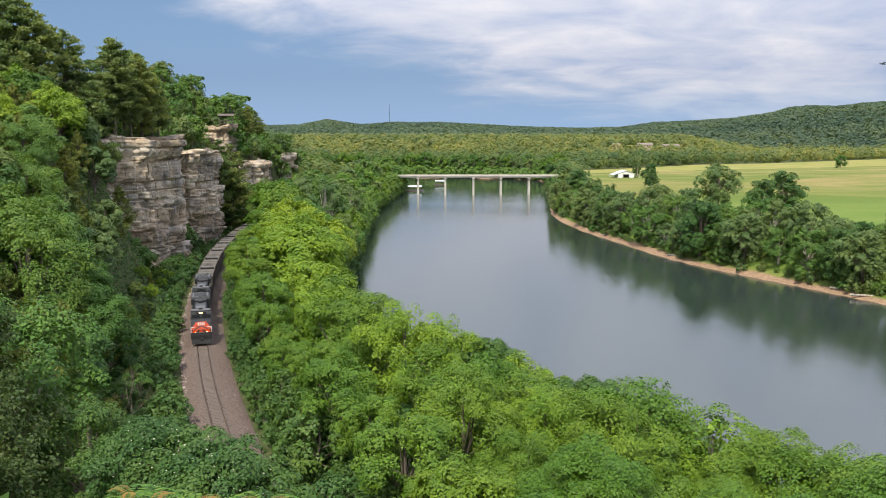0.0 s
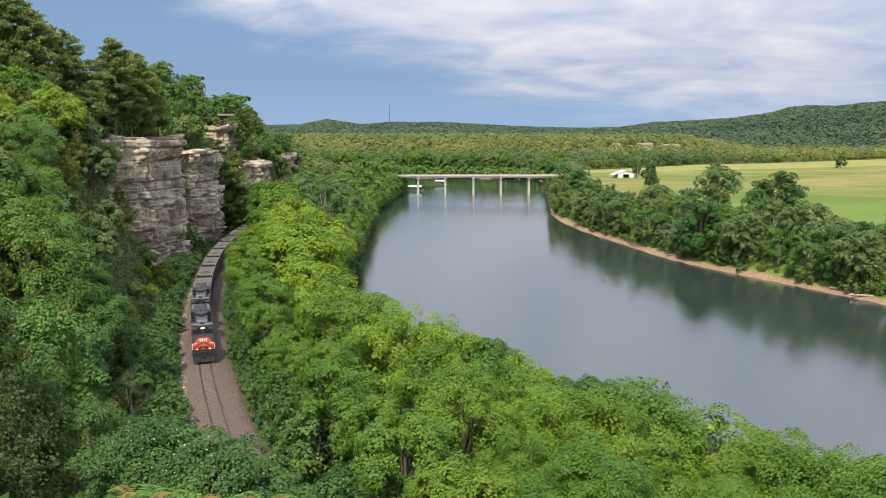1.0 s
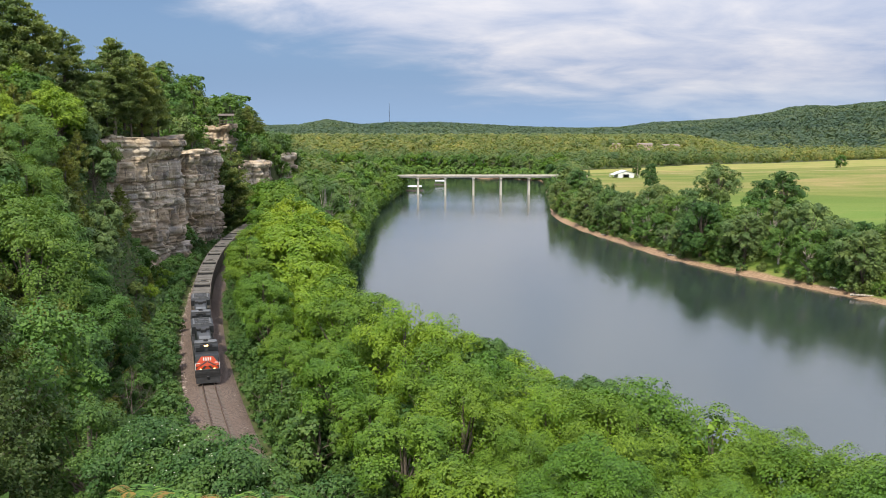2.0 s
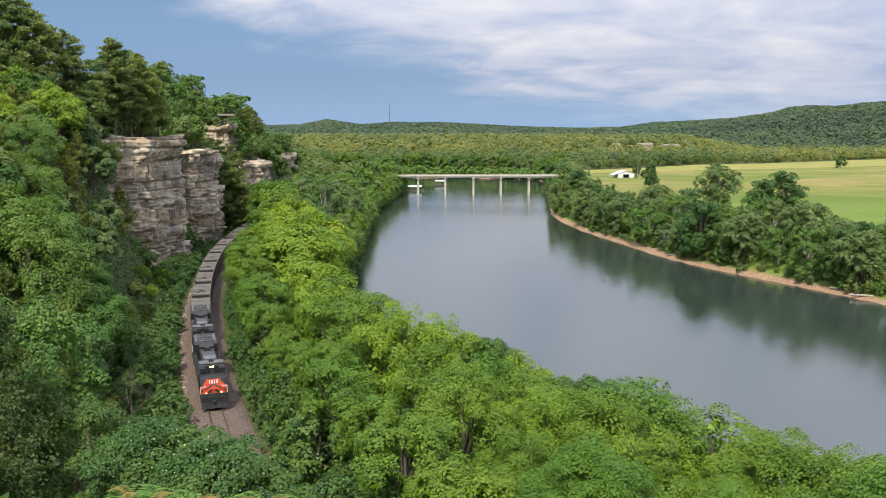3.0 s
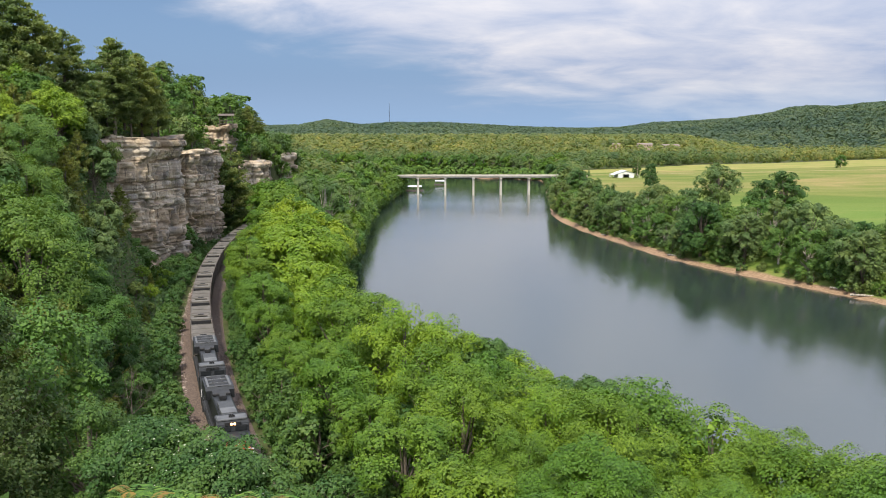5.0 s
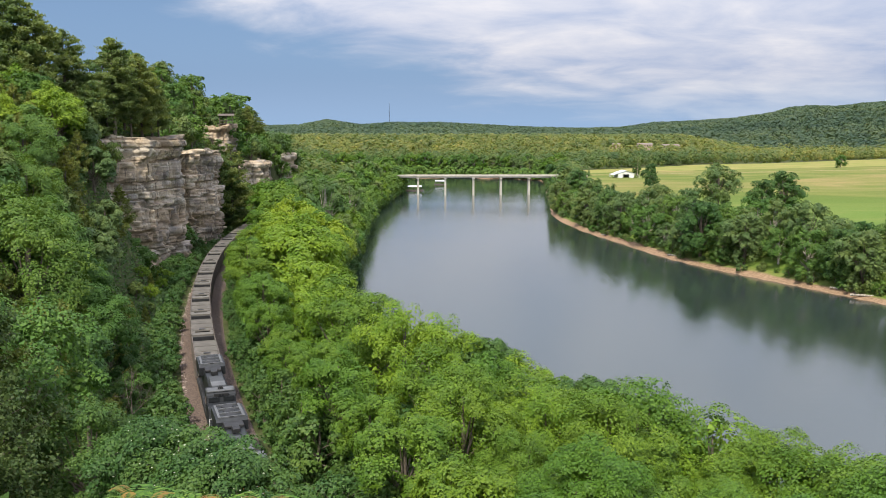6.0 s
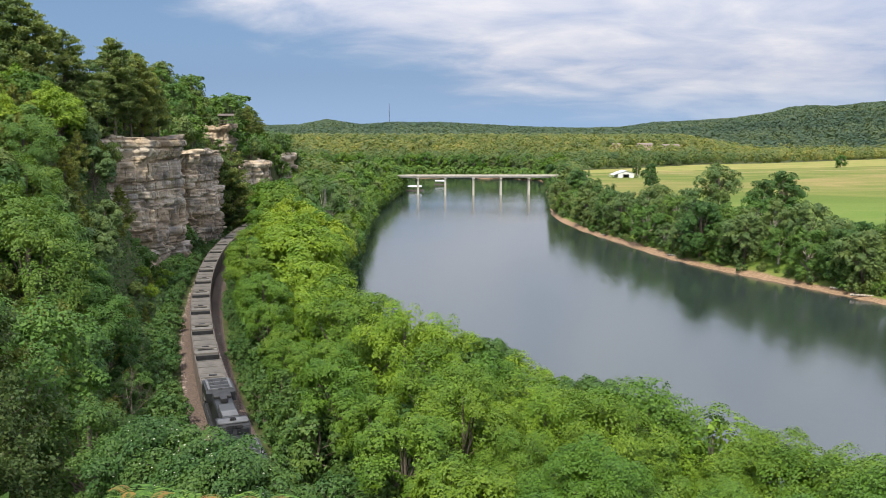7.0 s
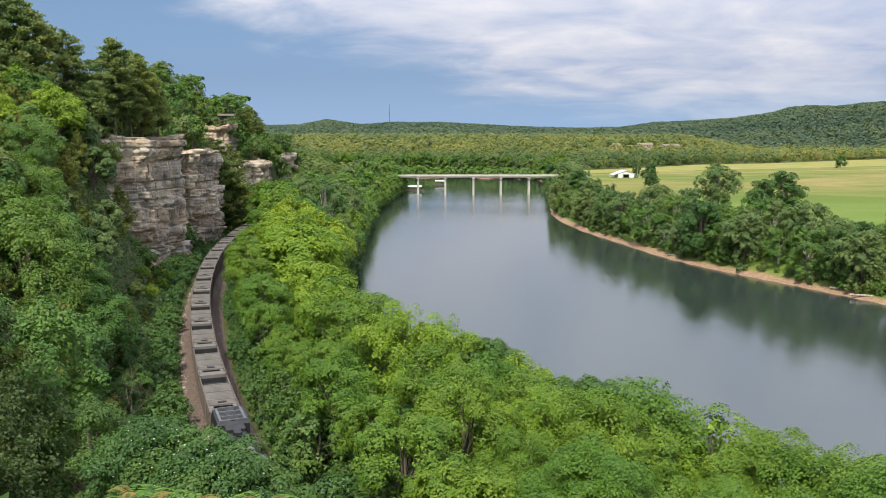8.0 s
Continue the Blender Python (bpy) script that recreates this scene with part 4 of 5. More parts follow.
def slope_trees():
    rng = np.random.default_rng(14)
    # leaf tones carry painted light: dark on the shaded lower slope, fresh higher up
    leafy = [(broadleaf("slope_tree", 80 + i, 9, r, 20000, 0.145, (LEAF_MID, LEAF_BRIGHT, LEAF_DARK)[i], lobes=24, base=0.0, tri=True, low=1.7), 9) for i, r in enumerate((4.0, 4.3, 3.6))]
    far_leafy = [(broadleaf("slope_tree", 85 + i, 9, r, 7500, 0.3, (LEAF_MID, LEAF_DARK, LEAF_GREY, LEAF_FRESH)[i], lobes=20, base=0.0, tri=True), 9) for i, r in enumerate((4.0, 4.3, 3.6, 4.2))]
    ced = [(cedar("cedar", 90 + i, 9, r, (20000, 20000, 7000, 7000)[i], leaf=CEDAR_SHADED if i < 2 else CEDAR_SUNLIT, size=(0.16, 0.16, 0.32, 0.32)[i]), 9) for i, r in enumerate((2.7, 3.3, 2.6, 3.1))]
    near, far, cspots = [], [], []
    for y in np.arange(27, 188, 5.0):
        s = 9.0 + 2.0 * rng.random()
        while s < (44 if y < 80 else 58):
            x, yy = float(track_x(y)) - s / 0.93 + rng.uniform(-1, 1), y + rng.uniform(-1.8, 1.8)
            h = rng.uniform(6.5, 10.5) if s > 14 else rng.uniform(3.2, 5.2)
            clear = x + 3.0 < -0.31 * yy or yy > 88
            if yy > 128 and x / yy > -0.362:
                h = min(h, 3.0)
            if -x < 0.60 * yy + 6 and clear:
                # nearer plants get the shade-dark leaves, farther ones the sunlit leaves
                if rng.random() < (0.68 if yy < 75 else 0.45):
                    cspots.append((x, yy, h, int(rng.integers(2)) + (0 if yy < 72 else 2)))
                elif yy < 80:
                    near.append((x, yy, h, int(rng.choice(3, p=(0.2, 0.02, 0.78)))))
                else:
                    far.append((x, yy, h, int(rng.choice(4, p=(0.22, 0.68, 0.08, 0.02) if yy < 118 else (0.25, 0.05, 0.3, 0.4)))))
            s += rng.uniform(4.6, 6.4)
    label = "dense leafy tree on the steep slope above the railway"
    planted(leafy, rng, near, label, "tree", "trees on the slope")
    big = [(broadleaf("slope_tree", 88 + i, 16, 6.6, 19000, 0.26, LEAF_MID, lobes=22, base=0.0, tri=True, clumps=10), 16) for i in range(2)]
    tall = [(-47, 95, 16.5), (-41.5, 98, 12.5), (-51, 101, 16), (-53, 112, 14), (-60, 122, 13), (-66, 134, 12.5)]
    planted(big, rng, tall, "large bright green tree rising from the wooded slope", "tree", "trees on the slope")
    drop_protos(big)
    planted(far_leafy, rng, far, label, "tree", "trees on the slope")
    planted(ced, rng, cspots, "ragged olive-green cedar on the steep slope", "cedar", "cedars on the slope")
    # shrubs that hug the foot of the cliff and the edge of the railway
    # both kinds in dark leaf, to paint the shade along the railway
    shrub = [(broadleaf("shrub", 96 + i, 4, 2.4, 1500, 0.3, LEAF_DARK, lobes=12, base=0.0, tri=True), 4) for i in range(2)]
    sp = []
    for y in np.arange(84, 270, 3.2):
        sp.append((float(track_x(y)) - (4.9 + rng.uniform(0, 0.8)) / 0.93, y, rng.uniform(2.0, 3.6)))
        if 178 < y < 275:
            sp.append((float(track_x(y)) - (8.6 + rng.uniform(0, 2.5)) / 0.93, y, rng.uniform(1.8, 3.8)))
        sp.append((float(track_x(y)) + 5.0 + rng.uniform(0, 0.8), y, rng.uniform(1.6, 3.0)))
        sp.append((float(track_x(y)) + 7.4 + rng.uniform(0, 1.2), y + 1.5, rng.uniform(2.6, 4.4)))
    planted(shrub, rng, sp, "low leafy shrub beside the railway bed", "shrub", "shrubs beside the railway")
    drop_protos(leafy + far_leafy + ced + shrub)


def ridge_pines():
    rng = np.random.default_rng(15)
    kinds = [(pine("pine", 100 + i, 17, r, 13500, (0.22, 0.3, 0.1)[i]), 17) for i, r in enumerate((4.6, 4.2, 5.4))]
    # (x, y, height of the top above the river, kind)
    tops = [(-89.5, 178, 68, 0), (-86, 180, 65, 1), (-83.3, 190, 61, 0), (-74.8, 195, 59.6, 1), (-74.4, 200, 55, 0), (-76.5, 187, 49.5, 1), (-79.7, 192, 52, 0), (-86.2, 172, 56, 2),
            (-82, 176, 52, 2), (-91, 186, 60, 2), (-80, 184, 47, 2), (-95, 180, 66, 0), (-76, 194, 50, 2), (-69.5, 264.5, 36.5, 2), (-66.5, 267, 35, 2), (-72.5, 264, 37, 2)]
    spots = [(x, y, z - float(land(x, y)), k) for x, y, z, k in tops]
    spots += [(-77, 256, 13, 1), (-87, 390, 18, 0), (-84.5, 394, 16, 1), (-96, 345, 15, 1), (-92, 322, 15, 0), (-76, 424, 15, 1)]
    # on the rock caps: (x, y, foot, top, kind)
    for x, y, z0, z1, k in [(-73.2, 206, 37.5, 57.4, 0), (-71.6, 203.5, 37.5, 56, 2), (-70.4, 207, 37.5, 53, 1), (-70.2, 211, 37, 50.5, 0), (-72.5, 199, 37.5, 50, 1), (-64.5, 281, 36, 47.5, 1), (-66.5, 280, 38, 47, 0)]:
        ob = copy_thing(kinds[k][0], Matrix.Identity(4))
        q = (z1 - z0) / 17
        ob.matrix_basis = Matrix.LocRotScale((x, y, z0), Euler((0, 0, rng.uniform(0, 6.28))), (q, q, q))
        tagged(ob, "tall pine with tiered dark boughs on the bluff top", "pine tree", "pines on the bluff")
    planted(kinds, rng, spots, "tall pine with tiered dark boughs on the bluff top", "pine tree", "pines on the bluff")
    drop_protos(kinds)
    wide = [(broadleaf("bluff_tree", 110 + i, 10, 4.6, 2000, 0.52, (LEAF_GREY, LEAF_MID)[i], lobes=18, base=0.0, tri=True), 10) for i in range(2)]
    sp = [(-79, 272, 9), (-82, 262, 12), (-84, 272, 10), (-74, 224, 9), (-74, 218, 10), (-74, 240, 11), (-73, 248, 11), (-69, 270, 13, 1), (-70, 279, 15, 1), (-71.5, 289, 15, 1), (-72, 299, 14, 0), (-71.5, 309, 15, 1), (-70, 221, 12, 1), (-71, 320, 15, 1), (-70.5, 332, 15, 0), (-70, 345, 15, 1), (-69.5, 360, 14, 0), (-79, 388, 10), (-79, 396, 11), (-77, 402, 11, 1), (-80, 308, 8), (-79.5, 322, 8), (-78.5, 338, 9), (-78, 355, 9), (-79, 368, 9), (-84, 300, 9), (-85, 312, 9), (-84, 326, 9), (-83, 340, 9), (-89, 306, 9), (-90, 335, 10), (-83, 352, 9), (-82, 364, 9), (-89, 300, 15), (-92, 306, 16), (-97, 380, 15), (-100, 386, 15), (-93, 372, 14), (-81, 430, 14), (-78, 440, 12), (-80, 420, 14), (-82, 410, 13)]
    for y in np.arange(196, 600, 9.5):
        s0 = float(rim(y))
        for k in range(3 if y < 290 else 6 if y < 430 else 2):
            x = float(track_x(y)) - (s0 + 0.5 + k * 6.5 + rng.uniform(0, 4)) / 0.93
            sp.append((x, y + rng.uniform(-3, 3), rng.uniform(4.5, 7.5) + (4 if y > 290 else 0)))
    for y in np.arange(274, 302, 6.5):
        for s in np.arange(float(rim(y)) - 2, 52, 7):
            sp.append((float(track_x(y)) - (s + rng.uniform(-2, 2)) / 0.93, y + rng.uniform(-2, 2), rng.uniform(4, 7.5)))
    for y in np.arange(263, 295, 3.2):
        for s in (5.0, 6.2, 7.6):
            sp.append((float(track_x(y)) - (s + rng.uniform(-0.6, 0.6)) / 0.93, y + rng.uniform(-1, 1), rng.uniform(4, 6)))
    for y in np.arange(268, 600, 9):
        f, r = float(foot(y)), float(rim(y))
        sp.append((float(track_x(y)) - (f - 1 + rng.uniform(0, 2)) / 0.93, y, rng.uniform(7, 11)))
    planted(wide, rng, sp, "rounded leafy tree on the bluff above the river", "tree", "trees on the bluff")
    drop_protos(wide)


def far_woods():
    rng = np.random.default_rng(16)

    def scatter(n, u0, u1, y0, y1, keep):
        y = np.sqrt(rng.uniform(y0**2, y1**2, n))
        x = rng.uniform(u0, u1, n) * y
        ok = keep(x, y)
        x, y = x[ok], y[ok]
        return np.stack([x, y, land(x, y) - 0.5], -1)

    def meadow(x, y):
        cleared = (np.abs(x / y - 0.237) < 0.045) & (y > 1045) & (y < 1110)
        return ((x > bank_right(y) + 24) & (x > 85 + (y - 560) * 0.09) & (y - 0.77 * x < 680)) | cleared

    def wet(x, y):
        return (x > bank_left(y) - 3) & (x < bank_right(y) + 4) & (y < 860)
    near = scatter(10500, -0.42, 0.62, 560, 1500, lambda x, y: ~meadow(x, y) & ~wet(x, y) & (x > track_x(np.minimum(y, 700)) - 120 - (y - 560)))
    near_h = rng.uniform(4.5, 15, len(near))
    fore = near[:, 1] < 950
    label = "mixed green woods covering the valley floor and knoll"
    forest("valley_woods", near[fore], near_h[fore] * 1.04, rng, 90, LEAF_WOODS, label, 0.44)
    forest("valley_woods", near[~fore], near_h[~fore], rng, 40, LEAF_WOODS, label, 0.44)
    shore = []
    for x in np.arange(-130, 110, 3.0):
        y = float(np.interp(-x, [-82, -55, 10, 100, 260], [710, 745, 775, 800, 840]))
        shore += [(x + rng.uniform(-2, 2), y + k + rng.uniform(-2, 2), 0.0) for k in (-3, 2, 8, 16)]
    shore = np.array(shore)
    forest("shore_woods", shore, rng.uniform(6, 12, len(shore)), rng, 70, LEAF_MID, "leafy green thicket at the water beyond the bridge", 0.5)
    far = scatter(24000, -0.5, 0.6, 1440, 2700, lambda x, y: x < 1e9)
    # leaves tinted towards blue, in place of haze in the air
    forest("ridge_woods", far, rng.uniform(8, 14, len(far)), rng, 14, LEAF_RIDGE_HAZE, "dark wooded ridge along the skyline", 0.5)


def undergrowth():
    """Knee-high leaves over the slope and the bank."""
    rng = np.random.default_rng(17)
    y = rng.uniform(12, 280, 150000)
    x = np.where(rng.random(len(y)) < 0.7, track_x(y) - 4.7 - 47 * rng.random(len(y)) ** 1.5, track_x(y) + 4.7 + 29 * rng.random(len(y)) ** 1.9)
    ok = (x < bank_left(y) - 1) & (-x < 0.58 * y + 8) & ((x > track_x(y)) | (x + 1.2 < -0.25 * y) | (y > 84)) & (y > 12)
    x, y = x[ok], y[ok]
    z = land(x, y) + rng.uniform(0.05, 0.9, len(x)) ** 1.5
    v, f = leaf_quads(rng, np.stack([x, y, z], -1), rng.normal(size=(len(x), 3)) * 0.5 + (0.3, -0.2, 0.8), 0.45, 0.8, tri=True)
    # dark leaf colour stands in for shade on the slope
    tagged(part("undergrowth", np_mesh("undergrowth", v, f, LEAF_DARK), None), "low green undergrowth on the wooded slope", "undergrowth", kind="stuff")


PETAL = simple("petal", (0.4, 0.42, 0.3), (0.55, 0.56, 0.44), 3.0, 0.8)


def flowering_bushes():
    """Bushes with small white flower heads on the lip of the bluff."""
    rng = np.random.default_rng(21)

    def bush(seed, flowers):
        root = broadleaf("flowering_bush", seed, 4.0, 1.7, 15000, 0.085, LEAF_DARK, lobes=30, base=0.0, clumps=9, tri=True)
        r = np.random.default_rng(seed)
        bm = bmesh.new()
        for _ in range(flowers):
            d = unit(r.normal(size=3) + np.array((0.2, -0.3, 0.75)))
            p = d * (1.62, 1.62, 1.85) * r.uniform(0.82, 1.02) + np.array((0, 0, 1.98))
            m = bmesh.ops.create_icosphere(bm, subdivisions=1, radius=r.uniform(0.013, 0.027))
            bmesh.ops.scale(bm, vec=(1.2, 1.2, 0.7), verts=m["verts"])
            bmesh.ops.translate(bm, vec=p, verts=m["verts"])
        tagged(part("flower_cluster", bm, PETAL, root, "tiny white flower heads"), kind="stuff")
        return root
    kinds = [(bush(200, 70), 4.0), (bush(201, 45), 4.0)]
    # (x, y, height, kind, level of the top)
    spots = [(-7.6, 23.4, 4.2, 0, 30.3), (-6.3, 22.0, 4.2, 0, 30.6), (-5.3, 20.8, 4.0, 1, 30.7), (-4.9, 19.6, 3.6, 0, 30.1), (-8.8, 24.5, 4.0, 1, 30.3), (-7.4, 20.8, 3.2, 0, 29.7)]
    for x, y, h, k, level in spots:
        ob = copy_thing(kinds[k][0], Matrix.Identity(4))
        z = level - h
        ob.matrix_basis = Matrix.LocRotScale((x, y, min(z, float(land(x, y)))), Euler((0, 0, rng.uniform(-0.6, 0.6))), (h / 4, h / 4, (max(z + h - float(land(x, y)), h)) / 4))
        tagged(ob, "green bush dotted with white flowers on the bluff edge", "bush", "flowering bushes")
    drop_protos(kinds)


def sumac(seed):
    """A sumac: bare stems topped by arching feathery leaves, young ones orange."""
    rng = np.random.default_rng(seed)
    root = new("sumac")
    part("stem", np_mesh("stem", *limb_mesh([((0, 0, -0.3), (0.03, 0, 0.9), 0.03, 0.022), ((0.03, 0, 0.9), (0, 0.02, 1.5), 0.022, 0.012)], 6), BARK, True), None, root)
    for i in range(11):
        a = i * 2.4 + rng.normal() * 0.2
        ln = rng.uniform(0.4, 0.62) * (0.55 if i > 7 else 1)
        out = np.array((math.cos(a), math.sin(a), 0))
        side = np.array((-math.sin(a), math.cos(a), 0))
        v, f = [], []
        n = 12
        for j in range(n):
            t = (j + 1.5) / (n + 1)
            p = np.array((0, 0, 1.28 + 0.025 * i)) + out * ln * t + np.array((0, 0, ln * (0.75 * t - 0.85 * t * t)))
            for k in (-1, 1):
                w = 0.105 * (1 - 0.55 * abs(t - 0.4)) * (0.7 if i > 7 else 1)
                tip = p + side * k * w + out * w * 0.45 + np.array((0, 0, -0.02))
                mid = p * 0.5 + tip * 0.5
                b = len(v)
                v += [p, mid + out * 0.014, tip, mid - out * 0.014]
                f.append((b, b + 1, b + 2, b + 3))
        part("leaf", np_mesh("leaf", v, f, LEAF_YOUNG if i > 8 else LEAF_FROND), None, root, "young orange-tinged leaf" if i > 8 else "")
    return root


LEAF_FROND = leaf_mat("leaf_frond", (0.09, 0.2, 0.035), (0.13, 0.26, 0.045), (0.2, 0.32, 0.06), 0.4)
LEAF_YOUNG = leaf_mat("leaf_young", (0.2, 0.22, 0.05), (0.28, 0.2, 0.055), (0.34, 0.18, 0.07), 0.4)


def sumacs():
    rng = np.random.default_rng(22)
    kinds = [sumac(300 + i) for i in range(3)]
    for i, (x, y, up) in enumerate([(-2.55, 7.0, 35.72), (-2.2, 7.2, 35.66), (-1.95, 7.1, 35.5), (-1.6, 7.2, 35.64), (-1.3, 7.0, 35.62), (-2.9, 7.5, 35.6), (-1.05, 7.3, 35.35), (-2.4, 6.4, 35.6), (-1.75, 6.6, 35.5)]):
        ob = copy_thing(kinds[i % 3], Matrix.Identity(4))
        g = float(land(x, y))
        k = (up - 0.42 - g) / 1.5
        ob.matrix_basis = Matrix.LocRotScale((x, y, g), Euler((0, 0, rng.uniform(0, 6.28))), (0.95, 0.95, max(k, 0.4)))
        tagged(ob, "sumac with feathery green leaves and orange young tips", "sumac", "sumacs at the lookout")
    drop_protos([(q, 1) for q in kinds])


def dead_tree(x, y, top):
    """A leafless grey tree: a leaning stem that forks into crooked twigs."""
    rng = np.random.default_rng(31)
    g = float(land(x, y))
    segs = []

    def grow(a, d, ln, r, depth):
        b = a + d * ln
        segs.append((a, b, r, r * 0.62))
        if depth:
            for _ in range(3 if depth > 1 else 2):
                grow(b, unit(d + rng.normal(size=3) * 0.5 + (0, 0, 0.12)), ln * rng.uniform(0.6, 0.8), r * 0.6, depth - 1)
    grow(np.array((0.0, 0.0, -0.4)), unit(np.array((0.15, -0.1, 1.0))), (top - g) * 0.36, 0.1, 4)
    root = tagged(new("dead_tree"), "leafless grey dead tree with crooked twigs on the slope", "tree")
    root.location = (x, y, g)
    v, f = limb_mesh(segs, 5)
    part("limbs", np_mesh("limbs", v, f, BARK, True), None, root)


def lookout_shelter(x, y, z):
    root = tagged(new("lookout_shelter"), "small dark wooden lookout shelter on the bluff ledge", "shelter")
    root.matrix_basis = pose(x, y, z, 0, 0, 12)
    part("deck", boxes((-2.2, 2.2, -1.6, 1.6, 0, 0.18), bevel=0.02), TIE_WOOD, root)
    for px in (-2.0, 0.0, 2.0):
        for py in (-1.4, 1.4):
            part("post", boxes((px - 0.08, px + 0.08, py - 0.08, py + 0.08, -0.9, 2.5)), TIE_WOOD, root)
    for h in (0.6, 1.05):
        part("rail", boxes((-2.1, 2.1, -1.54, -1.48, h, h + 0.1)), TIE_WOOD, root)
    bm = bmesh.new()
    prism(bm, [(-1.9, 2.5), (0, 3.1), (1.9, 2.5), (1.9, 2.62), (0, 3.24), (-1.9, 2.62)], -2.5, 2.5)
    part("roof", bm, TIE_WOOD, root)


dead_tree(-33.0, 86, 15.0)
lookout_shelter(-68.4, 270.5, 41.7)
bank_trees()
far_left_bank()
right_bank_trees()
slope_trees()
ridge_pines()
far_woods()
undergrowth()
flowering_bushes()
sumacs()


# ------------------------------------------------------------------ railway
def along(s):
    """Place on the track s metres behind the point at y = 126, with the heading (towards the camera)."""
    i = np.interp(s, TRACK_S, TRACK_Y)
    return float(track_x(i)), float(i)


TRACK_Y = np.arange(-140, 420, 0.5)
_tx = track_x(TRACK_Y)
TRACK_S = np.concatenate([[0], np.cumsum(np.hypot(np.diff(_tx), np.diff(TRACK_Y)))])
TRACK_S = TRACK_S - np.interp(126.0, TRACK_Y, TRACK_S)


def strip(profile, y0, y1, step=2.0):
    """Sweeps a (side, z) profile along the track."""
    s = np.arange(np.interp(y0, TRACK_Y, TRACK_S), np.interp(y1, TRACK_Y, TRACK_S), step)
    y = np.interp(s, TRACK_S, TRACK_Y)
    x = track_x(y)
    tx, ty = np.gradient(x), np.gradient(y)
    k = np.hypot(tx, ty)
    nx, ny = ty / k, -tx / k
    p = np.array(profile)
    v = np.stack([x[:, None] + nx[:, None] * p[:, 0], y[:, None] + ny[:, None] * p[:, 0], np.broadcast_to(p[:, 1], (len(s), len(p)))], -1).reshape(-1, 3)
    m = len(p)
    i = np.arange(len(s) - 1)[:, None] * m + np.arange(m - 1)
    return v, np.stack([i, i + 1, i + m + 1, i + m], -1).reshape(-1, 4)


def railway():
    bed = part("ballast", np_mesh("ballast", *strip([(-3.9, 5.8), (-2.9, 6.5), (-1.7, 6.76), (0, 6.77), (1.7, 6.76), (3.3, 6.5), (4.6, 5.5)], -120, 410), BALLAST), None)
    tagged(bed, "brown-grey crushed stone railway bed", "railway bed", kind="structure")
    track = tagged(new("railway_track"), "single railway track with rusty rails on wooden ties", "railway track", kind="structure")
    for side in (-0.755, 0.755):
        o = [(side - 0.07, 6.80), (side - 0.02, 6.83), (side - 0.036, 6.95), (side - 0.036, 7.0), (side + 0.036, 7.0), (side + 0.036, 6.95), (side + 0.02, 6.83), (side + 0.07, 6.80)]
        part("rail", np_mesh("rail", *strip(o, -118, 408), RAIL_STEEL), None, track)
    bm = boxes((-1.3, 1.3, -0.115, 0.115, -0.17, 0.0), bevel=0.015)
    tie = bpy.data.meshes.new("tie")
    bm.to_mesh(tie)
    bm.free()
    tie.materials.append(TIE_WOOD)
    rng = np.random.default_rng(5)
    s0 = float(np.interp(72.0, TRACK_Y, TRACK_S))
    for i in range(290):
        x, y = along(s0 + i * 0.54)
        x2, y2 = along(s0 + i * 0.54 + 0.5)
        ob = new("tie", tie)
        ob.parent = track
        ob.matrix_basis = Matrix.LocRotScale((x, y, 6.8 + rng.uniform(-0.015, 0.005)), Euler((0, 0, math.atan2(y2 - y, x2 - x) - math.pi / 2 + rng.normal() * 0.02)), None)



def loose_rocks():
    """Broken stone fallen from the bluff along the railway bed."""
    rng = np.random.default_rng(7)
    n = 1300
    y = rng.uniform(78, 230, n)
    side = np.where(rng.random(n) < 0.7, -rng.uniform(2.6, 4.6, n), rng.uniform(2.4, 4.4, n))
    x = track_x(y) + side / 0.95
    size = rng.uniform(0.12, 0.34, n) * np.where(rng.random(n) < 0.06, 1.8, 1)
    z = 6.5 - np.maximum(np.abs(side) - 2.9, 0) * 0.55 + 0.05
    base = np.array([(1, 0, -0.3), (-0.2, 1, -0.2), (-1, 0.1, -0.3), (0.1, -1, -0.2), (0.35, 0.3, 0.6), (-0.4, -0.2, 0.5)])
    tri = np.array([(0, 1, 4), (1, 2, 4), (2, 5, 4), (2, 3, 5), (3, 0, 5), (0, 4, 5)])
    v = base[None] * size[:, None, None] * rng.uniform(0.35, 0.65, (n, 6, 1)) * (1.2, 0.9, 0.9) + np.stack([x, y, z], -1)[:, None, :]
    f = tri[None] + (np.arange(n) * 6)[:, None, None]
    tagged(part("loose_rocks", np_mesh("loose_rocks", v.reshape(-1, 3), f.reshape(-1, 3), RUBBLE), None), "scattered pale broken rocks beside the railway bed", "rocks", kind="stuff")


RUBBLE = simple("rubble", (0.16, 0.125, 0.105), (0.38, 0.32, 0.28), 1.3, 0.9)
railway()
loose_rocks()

ORANGE = simple("orange_paint", (0.4, 0.045, 0.013), (0.5, 0.062, 0.018), 1.2, 0.45)
BODY_GREY = simple("loco_grey", (0.016, 0.018, 0.021), (0.03, 0.033, 0.037), 1.0, 0.5, 0.1)
ROOF_GREY = simple("loco_roof", (0.04, 0.043, 0.047), (0.085, 0.09, 0.095), 0.9, 0.55, 0.1)
HOPPER_SIDE = simple("hopper_side", (0.09, 0.075, 0.065), (0.19, 0.16, 0.14), 0.9, 0.8, stretch=(1, 1, 0.4))
HOPPER_IN = simple("hopper_inside", (0.075, 0.068, 0.06), (0.165, 0.15, 0.132), 0.5, 0.85)
